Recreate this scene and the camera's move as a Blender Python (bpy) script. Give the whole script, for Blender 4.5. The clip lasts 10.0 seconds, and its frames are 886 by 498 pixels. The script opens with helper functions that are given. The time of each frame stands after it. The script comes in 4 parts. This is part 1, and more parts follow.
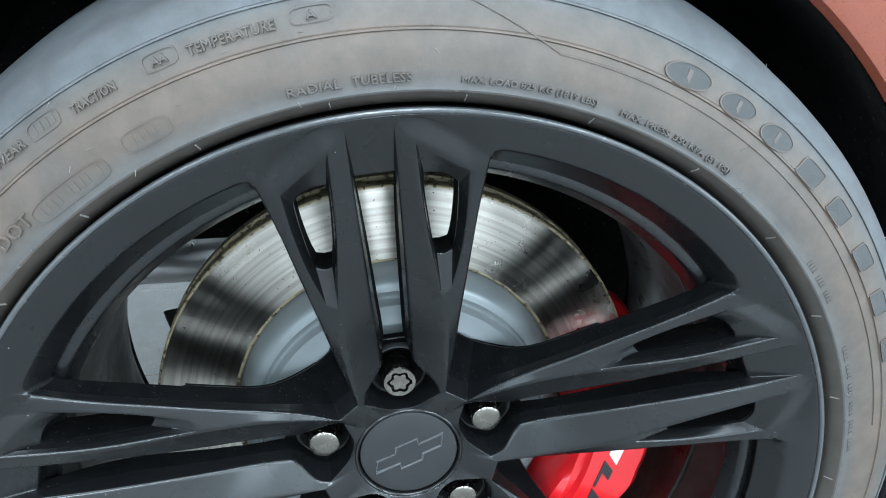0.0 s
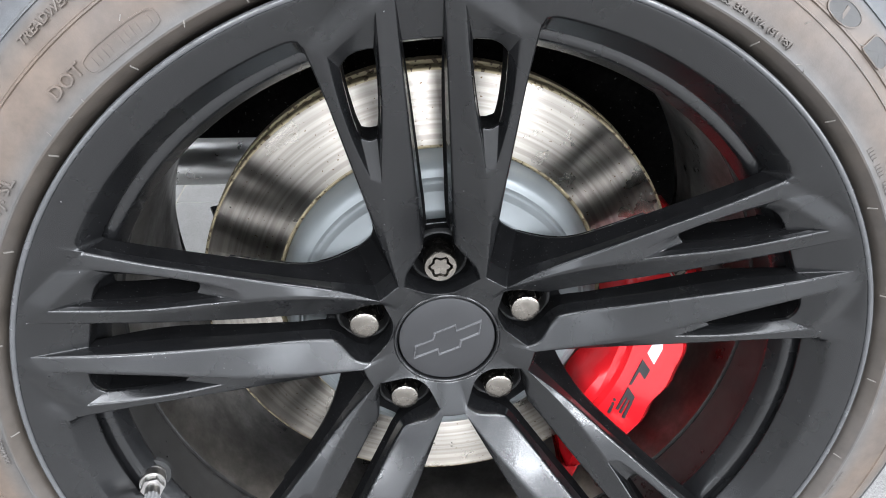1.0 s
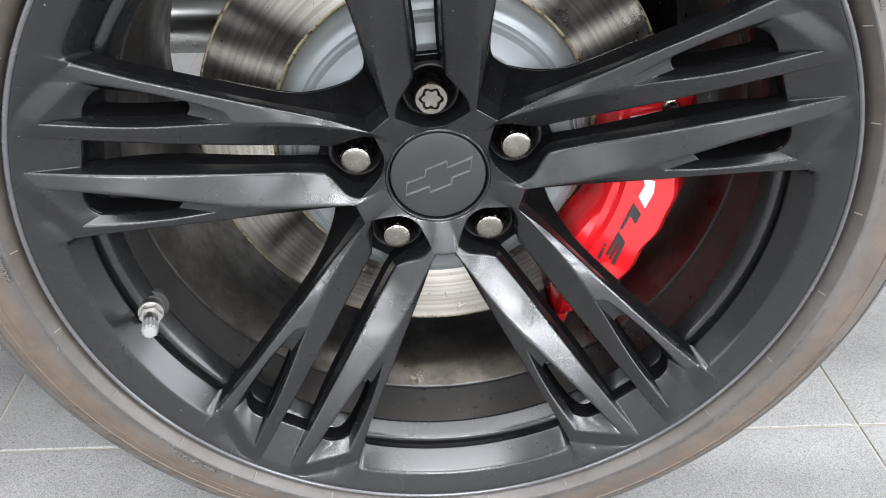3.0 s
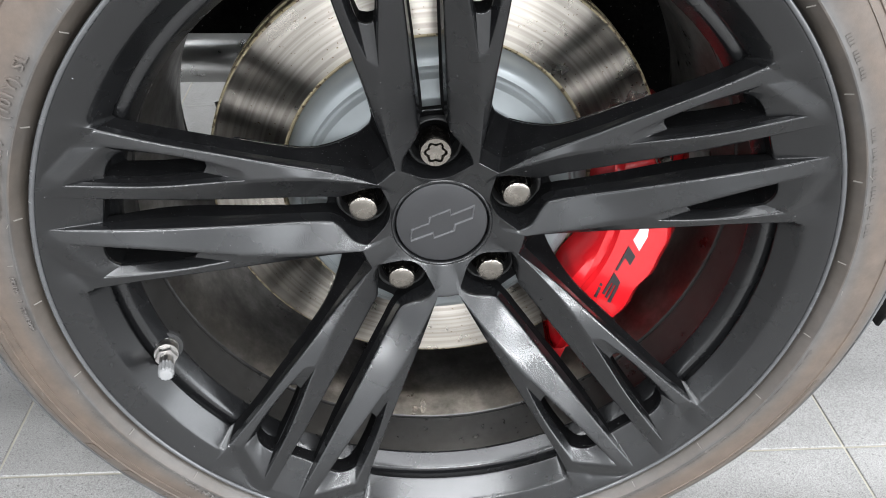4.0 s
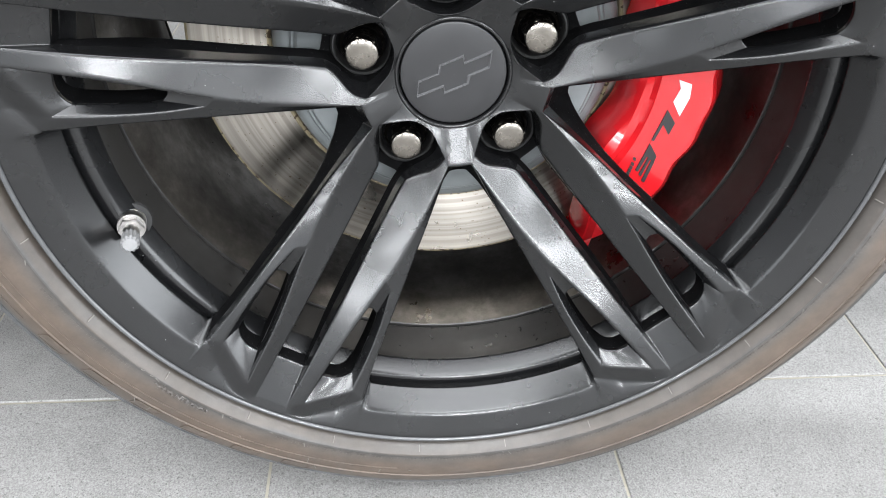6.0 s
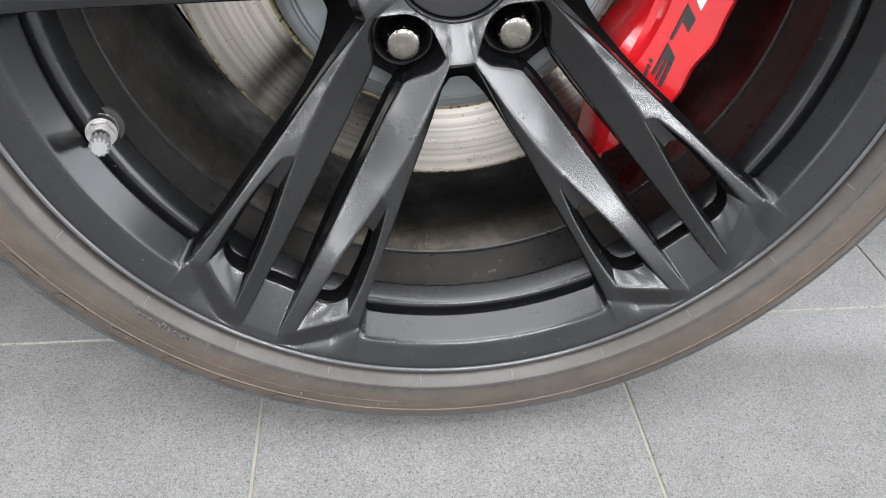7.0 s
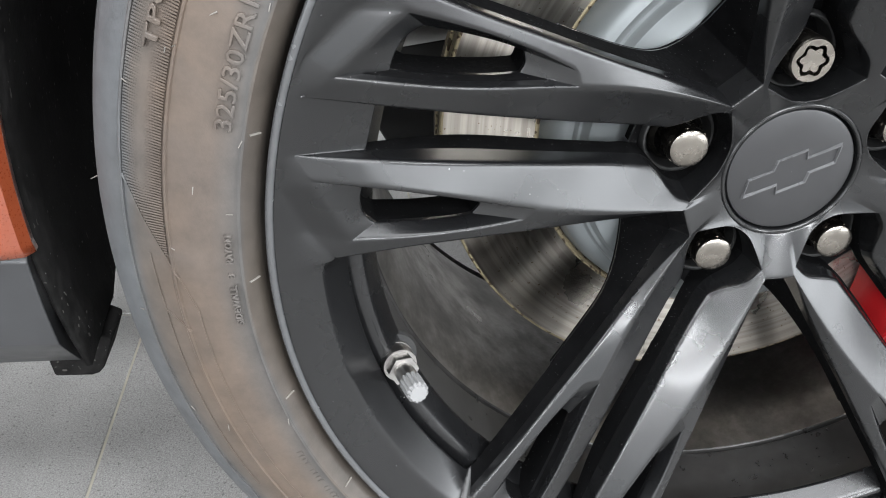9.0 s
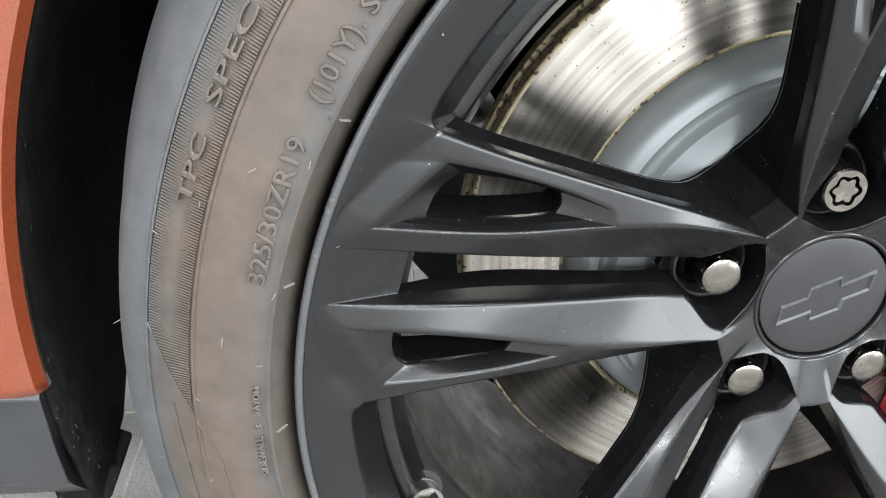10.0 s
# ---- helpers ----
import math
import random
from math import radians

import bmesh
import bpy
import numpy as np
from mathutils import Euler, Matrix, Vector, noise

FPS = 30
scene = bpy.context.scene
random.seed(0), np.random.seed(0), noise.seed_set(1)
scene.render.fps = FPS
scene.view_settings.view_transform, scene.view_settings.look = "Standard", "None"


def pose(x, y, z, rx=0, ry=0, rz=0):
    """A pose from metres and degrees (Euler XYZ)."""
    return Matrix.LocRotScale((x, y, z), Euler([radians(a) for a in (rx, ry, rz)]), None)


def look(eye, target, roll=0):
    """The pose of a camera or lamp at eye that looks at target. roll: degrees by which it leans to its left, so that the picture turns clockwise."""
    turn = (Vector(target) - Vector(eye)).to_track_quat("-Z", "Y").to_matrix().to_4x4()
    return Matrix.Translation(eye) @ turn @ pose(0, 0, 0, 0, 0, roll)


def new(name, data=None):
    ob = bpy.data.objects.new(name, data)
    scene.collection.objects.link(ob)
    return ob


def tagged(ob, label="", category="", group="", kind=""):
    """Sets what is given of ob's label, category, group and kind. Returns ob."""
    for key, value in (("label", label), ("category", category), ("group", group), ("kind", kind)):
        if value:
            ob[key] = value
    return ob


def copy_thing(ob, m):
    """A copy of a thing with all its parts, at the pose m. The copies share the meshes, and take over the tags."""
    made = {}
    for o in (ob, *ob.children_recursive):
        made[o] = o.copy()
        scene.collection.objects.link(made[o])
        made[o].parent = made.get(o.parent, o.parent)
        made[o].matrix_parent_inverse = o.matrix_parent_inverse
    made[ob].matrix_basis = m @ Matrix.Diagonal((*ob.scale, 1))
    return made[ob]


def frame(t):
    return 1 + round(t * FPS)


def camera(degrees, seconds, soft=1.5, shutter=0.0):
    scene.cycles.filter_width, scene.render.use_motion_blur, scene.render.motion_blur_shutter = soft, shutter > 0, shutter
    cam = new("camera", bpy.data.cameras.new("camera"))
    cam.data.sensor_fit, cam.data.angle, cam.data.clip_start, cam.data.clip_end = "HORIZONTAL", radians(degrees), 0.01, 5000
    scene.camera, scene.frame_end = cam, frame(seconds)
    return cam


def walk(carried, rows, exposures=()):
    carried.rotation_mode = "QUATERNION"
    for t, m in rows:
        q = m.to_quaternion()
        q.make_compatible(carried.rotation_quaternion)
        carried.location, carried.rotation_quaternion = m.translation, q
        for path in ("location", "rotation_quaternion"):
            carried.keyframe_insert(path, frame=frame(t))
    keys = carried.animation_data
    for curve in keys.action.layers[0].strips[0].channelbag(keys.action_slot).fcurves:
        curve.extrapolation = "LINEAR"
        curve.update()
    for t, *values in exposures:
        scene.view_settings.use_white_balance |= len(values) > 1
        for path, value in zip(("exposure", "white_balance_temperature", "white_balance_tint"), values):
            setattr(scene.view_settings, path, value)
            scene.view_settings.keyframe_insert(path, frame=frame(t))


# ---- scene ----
cam = camera(58.7, 10.0, soft=1.0)
ROWS = [
    (0, -0.0399, -0.4375, 0.6979, 65.57, -0.38, -7.98),
    (0.5, -0.0462, -0.4430, 0.6912, 63.33, -0.66, -5.33),
    (1, -0.0412, -0.4513, 0.6641, 61.22, -0.91, -4.21),
    (1.5, -0.0324, -0.4611, 0.6260, 59.29, -0.86, -3.42),
    (2, -0.0235, -0.4721, 0.5891, 57.29, -0.81, -3.06),
    (2.5, -0.0227, -0.4786, 0.5777, 55.78, -0.86, -3.02),
    (3, -0.0277, -0.4852, 0.6165, 55.39, -0.94, -3.13),
    (4.3, -0.0418, -0.4851, 0.6606, 55.10, -1.19, -3.61),
    (4.5, -0.0456, -0.4835, 0.6613, 55.27, -1.05, -3.39),
    (5, -0.0373, -0.4795, 0.6619, 55.20, -1.18, -3.39),
    (5.5, -0.0273, -0.4803, 0.6371, 55.06, -1.13, -3.33),
    (5.8, -0.0321, -0.4752, 0.5739, 55.45, -1.14, -3.73),
    (6, -0.0444, -0.4695, 0.5366, 55.17, -1.40, -4.01),
    (6.2, -0.0568, -0.4595, 0.5026, 53.85, -1.37, -4.31),
    (7.3, -0.0500, -0.4568, 0.4791, 53.27, -1.43, -5.21),
    (7.5, -0.0560, -0.4626, 0.4777, 54.56, -1.44, -5.14),
    (8, -0.1149, -0.4421, 0.4645, 54.92, -0.73, -4.23),
    (8.5, -0.1906, -0.3902, 0.4877, 54.16, -1.09, -5.31),
    (9, -0.2263, -0.3451, 0.5172, 58.15, -2.23, -6.35),
    (9.5, -0.2407, -0.3250, 0.5347, 61.41, -2.33, -6.49),
    (10, -0.2406, -0.3188, 0.5386, 62.96, -2.44, -6.72),
]
walk(cam, [(t, pose(x, y, z, rx, ry, rz)) for t, x, y, z, rx, ry, rz in ROWS], exposures=[(0.0, -0.06, 5400, -2), (0.4, 0.18, 5720, 5), (1.0, 0.44, 6100, 10), (1.5, 0.46, 6180, 10), (2.0, 0.38, 6200, 10), (2.5, 0.22, 6200, 10), (3.0, 0.17, 6250, 10), (4.3, 0.13, 6280, 9), (5.5, 0.13, 6280, 9), (6.0, 0.18, 6280, 9), (7.5, -0.42, 6300, 11), (8.5, -0.26, 6300, 10), (9.0, 0.18, 6320, 9), (10.0, 0.28, 6300, 8)])

HUB = 0.3434     # height of the wheel's axle over the floor
TURNED = 95.3    # angle of the first pair of spokes, degrees from +x towards +z

# ---- light: a bright showroom with unseen ceiling panels, most in front of the car ----
world = bpy.data.worlds.new("world")
scene.world = world
world.use_nodes = True
world.node_tree.nodes["Background"].inputs[0].default_value = (0.80, 0.85, 0.90, 1)
world.node_tree.nodes["Background"].inputs[1].default_value = 0.25


def area(name, eye, target, sx, sy, watts, colour=(1, 0.97, 0.93)):
    data = bpy.data.lights.new(name, "AREA")
    data.shape, data.size, data.size_y, data.energy, data.color = "RECTANGLE", sx, sy, watts, colour
    ob = new(name, data)
    ob.matrix_world = look(eye, target)
    return ob


for y, watts in ((-2.0, 90), (-4.2, 165), (-6.5, 310), (-8.8, 440)):
    for x, share in ((-3.6, 0.8), (0.0, 1.0), (3.6, 1.3)):
        area("unseen_ceiling_lamp", (x, y, 3.32), (x, y, 0), 1.9, 0.6, watts * share, (0.985, 0.99, 1.0))
area("unseen_ceiling_lamp", (0, -0.9, 3.32), (0, -0.9, 0), 4.2, 1.2, 125, (0.985, 0.99, 1.0))
# unseen lamp behind the wheel, added to brighten the floor its barrel mirrors
area("unseen_ceiling_lamp", (3.6, 1.6, 3.32), (3.6, 1.6, 0), 2.4, 0.6, 270, (0.985, 0.99, 1.0))

# assumed daylight: lamps for unseen shop windows before the car and at its sides
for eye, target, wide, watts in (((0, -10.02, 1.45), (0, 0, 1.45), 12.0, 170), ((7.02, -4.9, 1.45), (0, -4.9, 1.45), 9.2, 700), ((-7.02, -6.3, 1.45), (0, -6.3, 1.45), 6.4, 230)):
    area("assumed_window_light", eye, target, wide, 2.3, watts, (0.96, 0.98, 1.0))

# ---- materials ----


def material(name, base, rough=0.5, metal=0.0, vary=0.25, scale=60.0, bump=0.0, bump_scale=400.0, spec=0.5, coat=0.0):
    """Principled surface with two scales of colour and gloss variation and fine relief, in object space."""
    m = bpy.data.materials.new(name)
    m.use_nodes = True
    nt = m.node_tree
    b = nt.nodes["Principled BSDF"]
    co = nt.nodes.new("ShaderNodeTexCoord")
    big, small = nt.nodes.new("ShaderNodeTexNoise"), nt.nodes.new("ShaderNodeTexNoise")
    big.inputs["Scale"].default_value, big.inputs["Detail"].default_value = scale * 0.15, 5
    small.inputs["Scale"].default_value, small.inputs["Detail"].default_value = scale, 4
    for n in (big, small):
        nt.links.new(co.outputs["Object"], n.inputs["Vector"])
    mean = nt.nodes.new("ShaderNodeMix")
    mean.data_type = "FLOAT"
    mean.inputs[0].default_value = 0.5
    nt.links.new(big.outputs["Fac"], mean.inputs[2])
    nt.links.new(small.outputs["Fac"], mean.inputs[3])
    ramp = nt.nodes.new("ShaderNodeValToRGB")
    lo, hi = ramp.color_ramp.elements
    lo.position, hi.position = 0.3, 0.7
    lo.color = (*[c * (1 - vary) for c in base], 1)
    hi.color = (*[min(1, c * (1 + vary)) for c in base], 1)
    nt.links.new(mean.outputs[0], ramp.inputs[0])
    nt.links.new(ramp.outputs[0], b.inputs["Base Color"])
    gloss = nt.nodes.new("ShaderNodeMapRange")
    gloss.inputs[1].default_value, gloss.inputs[2].default_value = 0.3, 0.7
    gloss.inputs[3].default_value, gloss.inputs[4].default_value = rough * 0.85, min(1, rough * 1.15)
    nt.links.new(small.outputs["Fac"], gloss.inputs[0])
    nt.links.new(gloss.outputs[0], b.inputs["Roughness"])
    b.inputs["Metallic"].default_value = metal
    b.inputs["Specular IOR Level"].default_value = spec
    b.inputs["Coat Weight"].default_value = coat
    b.inputs["Coat Roughness"].default_value = 0.05
    if bump:
        fine = nt.nodes.new("ShaderNodeTexNoise")
        fine.inputs["Scale"].default_value, fine.inputs["Detail"].default_value = bump_scale, 3
        nt.links.new(co.outputs["Object"], fine.inputs["Vector"])
        bm_node = nt.nodes.new("ShaderNodeBump")
        bm_node.inputs["Strength"].default_value, bm_node.inputs["Distance"].default_value = bump, 0.12 / bump_scale
        nt.links.new(fine.outputs["Fac"], bm_node.inputs["Height"])
        nt.links.new(bm_node.outputs[0], b.inputs["Normal"])
    return m


SATIN = material("satin_black_paint", (0.0045, 0.0046, 0.0049), 0.26, 0, 0.12, 30, 0.006, 2000, spec=0.40, coat=0.22)
SATIN.node_tree.nodes["Principled BSDF"].inputs["Coat Roughness"].default_value = 0.13
BARREL = material("dusty_black_barrel", (0.29, 0.275, 0.258), 0.30, 1.0, 0.4, 22, 0.2, 700)
for node in BARREL.node_tree.nodes:
    if node.type == "MAP_RANGE":
        node.inputs[3].default_value, node.inputs[4].default_value = 0.20, 0.42
STAINED = material("stained_black_band", (0.017, 0.0165, 0.016), 0.30, 0, 0.5, 150, 0.25, 700, spec=0.5)
# overspray black, also standing in for shade in recesses and on flanks
MATTWALL = material("matt_overspray_and_shade", (0.0034, 0.0034, 0.0036), 0.75, 0, 0.5, 500, 0.2, 900, spec=0.02)


def dusty(m, scale, threshold, colour):
    """Adds sparse pale specks of dust to a surface."""
    nt = m.node_tree
    b = nt.nodes["Principled BSDF"]
    old = b.inputs["Base Color"].links[0].from_socket
    co, noise, cut, mix = nt.nodes.new("ShaderNodeTexCoord"), nt.nodes.new("ShaderNodeTexNoise"), nt.nodes.new("ShaderNodeMapRange"), nt.nodes.new("ShaderNodeMix")
    noise.inputs["Scale"].default_value, noise.inputs["Detail"].default_value = scale, 1
    cut.inputs[1].default_value, cut.inputs[2].default_value = threshold, threshold + 0.03
    mix.data_type = "RGBA"
    mix.inputs[7].default_value = (*colour, 1)
    nt.links.new(co.outputs["Object"], noise.inputs["Vector"])
    nt.links.new(noise.outputs["Fac"], cut.inputs[0])
    nt.links.new(cut.outputs[0], mix.inputs[0])
    nt.links.new(old, mix.inputs[6])
    nt.links.new(mix.outputs[2], b.inputs["Base Color"])


def stained(m, scale, colour, rough):
    """Dried water marks: darker, duller patches with ragged edges."""
    nt = m.node_tree
    b = nt.nodes["Principled BSDF"]
    co, noise, cut = nt.nodes.new("ShaderNodeTexCoord"), nt.nodes.new("ShaderNodeTexNoise"), nt.nodes.new("ShaderNodeMapRange")
    noise.inputs["Scale"].default_value, noise.inputs["Detail"].default_value, noise.inputs["Roughness"].default_value = scale, 9, 0.68
    cut.inputs[1].default_value, cut.inputs[2].default_value = 0.42, 0.72
    nt.links.new(co.outputs["Object"], noise.inputs["Vector"])
    nt.links.new(noise.outputs["Fac"], cut.inputs[0])
    for name, kind, a, c, value in (("Base Color", "RGBA", 6, 7, (*colour, 1)), ("Roughness", "FLOAT", 2, 3, rough)):
        mix = nt.nodes.new("ShaderNodeMix")
        mix.data_type = kind
        mix.inputs[c].default_value = value
        nt.links.new(b.inputs[name].links[0].from_socket, mix.inputs[a])
        nt.links.new(cut.outputs[0], mix.inputs[0])
        nt.links.new(mix.outputs[2 if kind == "RGBA" else 0], b.inputs[name])


stained(BARREL, 13, (0.075, 0.069, 0.062), 0.44)
stained(BARREL, 42, (0.125, 0.117, 0.108), 0.44)
stained(STAINED, 16, (0.012, 0.011, 0.010), 0.42)
dusty(SATIN, 420, 0.80, (0.16, 0.16, 0.16))
dusty(MATTWALL, 900, 0.74, (0.10, 0.10, 0.10))
CAPBLACK = material("cap_black_plastic", (0.014, 0.014, 0.015), 0.36, 0, 0.1, 60, 0.08, 1800)
# paler than the rim's paint, to put the lip's highlight into its colour
RIMEDGE = material("rim_edge_highlight", (0.045, 0.046, 0.048), 0.24, 0, 0.2, 90, spec=0.6, coat=0.3)
# cap plastic made paler so that the badge's edges carry their highlight
BADGE = material("badge_highlight_plastic", (0.060, 0.060, 0.062), 0.28, 0, 0.1, 60)
POCKET = material("matt_black_pocket", (0.010, 0.010, 0.010), 0.5, 0, 0.3, 90)
NUTSTEEL = material("worn_nickel", (0.19, 0.175, 0.155), 0.26, 1.0, 0.35, 160, 0.06, 900)
ZINC = material("zinc_valve", (0.31, 0.30, 0.29), 0.32, 1.0, 0.2, 200)
VALVECAP = material("pale_valve_cap", (0.16, 0.16, 0.16), 0.5, 0.1, 0.15, 300)
RUBBERSEAL = material("black_rubber", (0.012, 0.012, 0.012), 0.7, 0, 0.2, 200)
HATGREY = material("grey_coated_hat", (0.19, 0.205, 0.21), 0.42, 0.35, 0.14, 40, 0.1, 900)
DISCEDGE = material("rusty_disc_edge", (0.26, 0.22, 0.14), 0.55, 0.6, 0.4, 120, 0.2, 700)
RED = material("red_caliper_lacquer", (0.44, 0.008, 0.012), 0.22, 0, 0.06, 30, 0.03, 500, coat=0.4)
DECALBLACK = material("black_decal", (0.015, 0.015, 0.016), 0.4, 0, 0.1, 60)
DECALSILVER = material("silver_decal", (0.62, 0.63, 0.64), 0.35, 0.2, 0.06, 60)
ORANGE = material("orange_metallic_lacquer", (0.16, 0.031, 0.009), 0.30, 0.15, 0.08, 900, coat=0.8)
TRIMGREY = material("dark_grey_trim", (0.024, 0.0245, 0.026), 0.36, 0, 0.15, 60, 0.15, 900)
FELT = material("black_felt_liner", (0.0075, 0.0072, 0.0070), 0.95, 0, 0.9, 160, 0.8, 500, spec=0.08)
dusty(FELT, 210, 0.72, (0.045, 0.043, 0.04))
dusty(FELT, 300, 0.755, (0.10, 0.10, 0.10))
# pale grey that paints in the highlight on the sill's top edge
LEDGE = material("pale_sill_highlight", (0.36, 0.37, 0.38), 0.35, 0, 0.15, 80)
STEEL = material("brushed_exhaust_steel", (0.55, 0.55, 0.54), 0.3, 1.0, 0.15, 40)
GROUT = material("pale_grout", (0.31, 0.29, 0.24), 0.9, 0, 0.15, 90)
WALLPAINT = material("grey_wall_paint", (0.22, 0.22, 0.224), 0.7, 0, 0.04, 6)
CEILING = material("grey_ceiling_paint", (0.20, 0.20, 0.20), 0.8, 0, 0.04, 6)


def tile_material():
    m = material("grey_stone_tile", (0.30, 0.305, 0.305), 0.5, 0, 0.0, 20)
    nt = m.node_tree
    b = nt.nodes["Principled BSDF"]
    geo, info = nt.nodes.new("ShaderNodeNewGeometry"), nt.nodes.new("ShaderNodeObjectInfo")
    cloud, grain, speck = [nt.nodes.new("ShaderNodeTexNoise") for _ in range(3)]
    for n, s, dt in ((cloud, 26.0, 8), (grain, 760.0, 7), (speck, 240.0, 3)):
        n.inputs["Scale"].default_value, n.inputs["Detail"].default_value = s, dt
        n.noise_dimensions = "4D"
        nt.links.new(geo.outputs["Position"], n.inputs["Vector"])
        nt.links.new(info.outputs["Random"], n.inputs["W"])
    total = nt.nodes.new("ShaderNodeMath")
    total.operation = "ADD"
    calm = nt.nodes.new("ShaderNodeMapRange")
    calm.inputs[3].default_value, calm.inputs[4].default_value = 0.40, 0.60
    nt.links.new(cloud.outputs["Fac"], calm.inputs[0])
    nt.links.new(calm.outputs[0], total.inputs[0])
    nt.links.new(grain.outputs["Fac"], total.inputs[1])
    ramp = nt.nodes.new("ShaderNodeValToRGB")
    ramp.color_ramp.elements[0].position, ramp.color_ramp.elements[1].position = 0.41, 0.59
    ramp.color_ramp.elements[0].color = (0.128, 0.125, 0.121, 1)
    ramp.color_ramp.elements[1].color = (0.285, 0.279, 0.270, 1)
    half = nt.nodes.new("ShaderNodeMath")
    half.operation = "MULTIPLY"
    half.inputs[1].default_value = 0.5
    nt.links.new(total.outputs[0], half.inputs[0])
    nt.links.new(half.outputs[0], ramp.inputs[0])
    nt.links.new(ramp.outputs[0], b.inputs["Base Color"])
    bump = nt.nodes.new("ShaderNodeBump")
    bump.inputs["Strength"].default_value, bump.inputs["Distance"].default_value = 0.10, 0.0003
    nt.links.new(speck.outputs["Fac"], bump.inputs["Height"])
    nt.links.new(bump.outputs[0], b.inputs["Normal"])
    return m


TILE = tile_material()
dusty(TILE, 330, 0.66, (0.115, 0.111, 0.106))


def tyre_material():
    """Rubber: brown bloom over the sidewall, blue-grey shoulder, smears and dust."""
    m = material("weathered_tyre_rubber", (0.1, 0.1, 0.1), 0.58, 0, 0.1, 40, 0.5, 1200)
    nt = m.node_tree
    b = nt.nodes["Principled BSDF"]
    co = nt.nodes.new("ShaderNodeTexCoord")
    flat = nt.nodes.new("ShaderNodeVectorMath")
    flat.operation = "MULTIPLY"
    flat.inputs[1].default_value = (1, 0, 1)
    nt.links.new(co.outputs["Object"], flat.inputs[0])
    ln = nt.nodes.new("ShaderNodeVectorMath")
    ln.operation = "LENGTH"
    nt.links.new(flat.outputs[0], ln.inputs[0])
    smear = nt.nodes.new("ShaderNodeTexNoise")
    smear.inputs["Scale"].default_value, smear.inputs["Detail"].default_value = 14, 6
    nt.links.new(co.outputs["Object"], smear.inputs["Vector"])
    wob = nt.nodes.new("ShaderNodeMapRange")
    wob.inputs[3].default_value, wob.inputs[4].default_value = -0.004, 0.004
    nt.links.new(smear.outputs["Fac"], wob.inputs[0])
    add = nt.nodes.new("ShaderNodeMath")
    nt.links.new(ln.outputs["Value"], add.inputs[0])
    nt.links.new(wob.outputs[0], add.inputs[1])
    pos = nt.nodes.new("ShaderNodeMapRange")
    pos.inputs[1].default_value, pos.inputs[2].default_value = 0.255, 0.345
    nt.links.new(add.outputs[0], pos.inputs[0])
    ramp = nt.nodes.new("ShaderNodeValToRGB")
    e = ramp.color_ramp.elements
    e[0].position, e[0].color = 0.0, (0.020, 0.019, 0.018, 1)
    e[1].position, e[1].color = 1.0, (0.046, 0.049, 0.052, 1)
    for p, c in ((0.10, (0.040, 0.034, 0.028, 1)), (0.155, (0.056, 0.046, 0.038, 1)), (0.175, (0.046, 0.044, 0.042, 1)), (0.20, (0.060, 0.054, 0.049, 1)), (0.30, (0.070, 0.053, 0.041, 1)), (0.48, (0.073, 0.053, 0.039, 1)), (0.62, (0.064, 0.054, 0.046, 1)),
                 (0.68, (0.062, 0.065, 0.068, 1)), (0.85, (0.066, 0.070, 0.074, 1))):
        q = e.new(p)
        q.color = c
    nt.links.new(pos.outputs[0], ramp.inputs[0])
    patch = nt.nodes.new("ShaderNodeTexNoise")
    patch.inputs["Scale"].default_value, patch.inputs["Detail"].default_value, patch.inputs["Roughness"].default_value = 60, 12, 0.72
    nt.links.new(co.outputs["Object"], patch.inputs["Vector"])
    val = nt.nodes.new("ShaderNodeMapRange")
    val.inputs[1].default_value, val.inputs[2].default_value, val.inputs[3].default_value, val.inputs[4].default_value = 0.3, 0.7, 0.68, 1.19
    nt.links.new(patch.outputs["Fac"], val.inputs[0])
    mul = nt.nodes.new("ShaderNodeVectorMath")
    mul.operation = "SCALE"
    # greyer patches where the bloom has been wiped off
    wiped, share, tint = nt.nodes.new("ShaderNodeTexNoise"), nt.nodes.new("ShaderNodeMapRange"), nt.nodes.new("ShaderNodeMix")
    wiped.inputs["Scale"].default_value, wiped.inputs["Detail"].default_value, wiped.inputs["Distortion"].default_value = 17, 7, 0.6
    share.inputs[1].default_value, share.inputs[2].default_value, share.inputs[4].default_value = 0.46, 0.74, 0.45
    tint.data_type = "RGBA"
    tint.inputs[7].default_value = (0.052, 0.048, 0.046, 1)
    nt.links.new(co.outputs["Object"], wiped.inputs["Vector"])
    nt.links.new(wiped.outputs["Fac"], share.inputs[0])
    nt.links.new(share.outputs[0], tint.inputs[0])
    nt.links.new(ramp.outputs[0], tint.inputs[6])
    nt.links.new(tint.outputs[2], mul.inputs[0])
    nt.links.new(val.outputs[0], mul.inputs["Scale"])
    nt.links.new(mul.outputs[0], b.inputs["Base Color"])
    # the bead is smoother rubber than the sidewall
    sheen = nt.nodes.new("ShaderNodeMapRange")
    sheen.inputs[1].default_value, sheen.inputs[2].default_value, sheen.inputs[3].default_value, sheen.inputs[4].default_value = 0.268, 0.271, 0.36, 0.58
    nt.links.new(ln.outputs["Value"], sheen.inputs[0])
    nt.links.new(sheen.outputs[0], b.inputs["Roughness"])
    return m


TYRE = tyre_material()


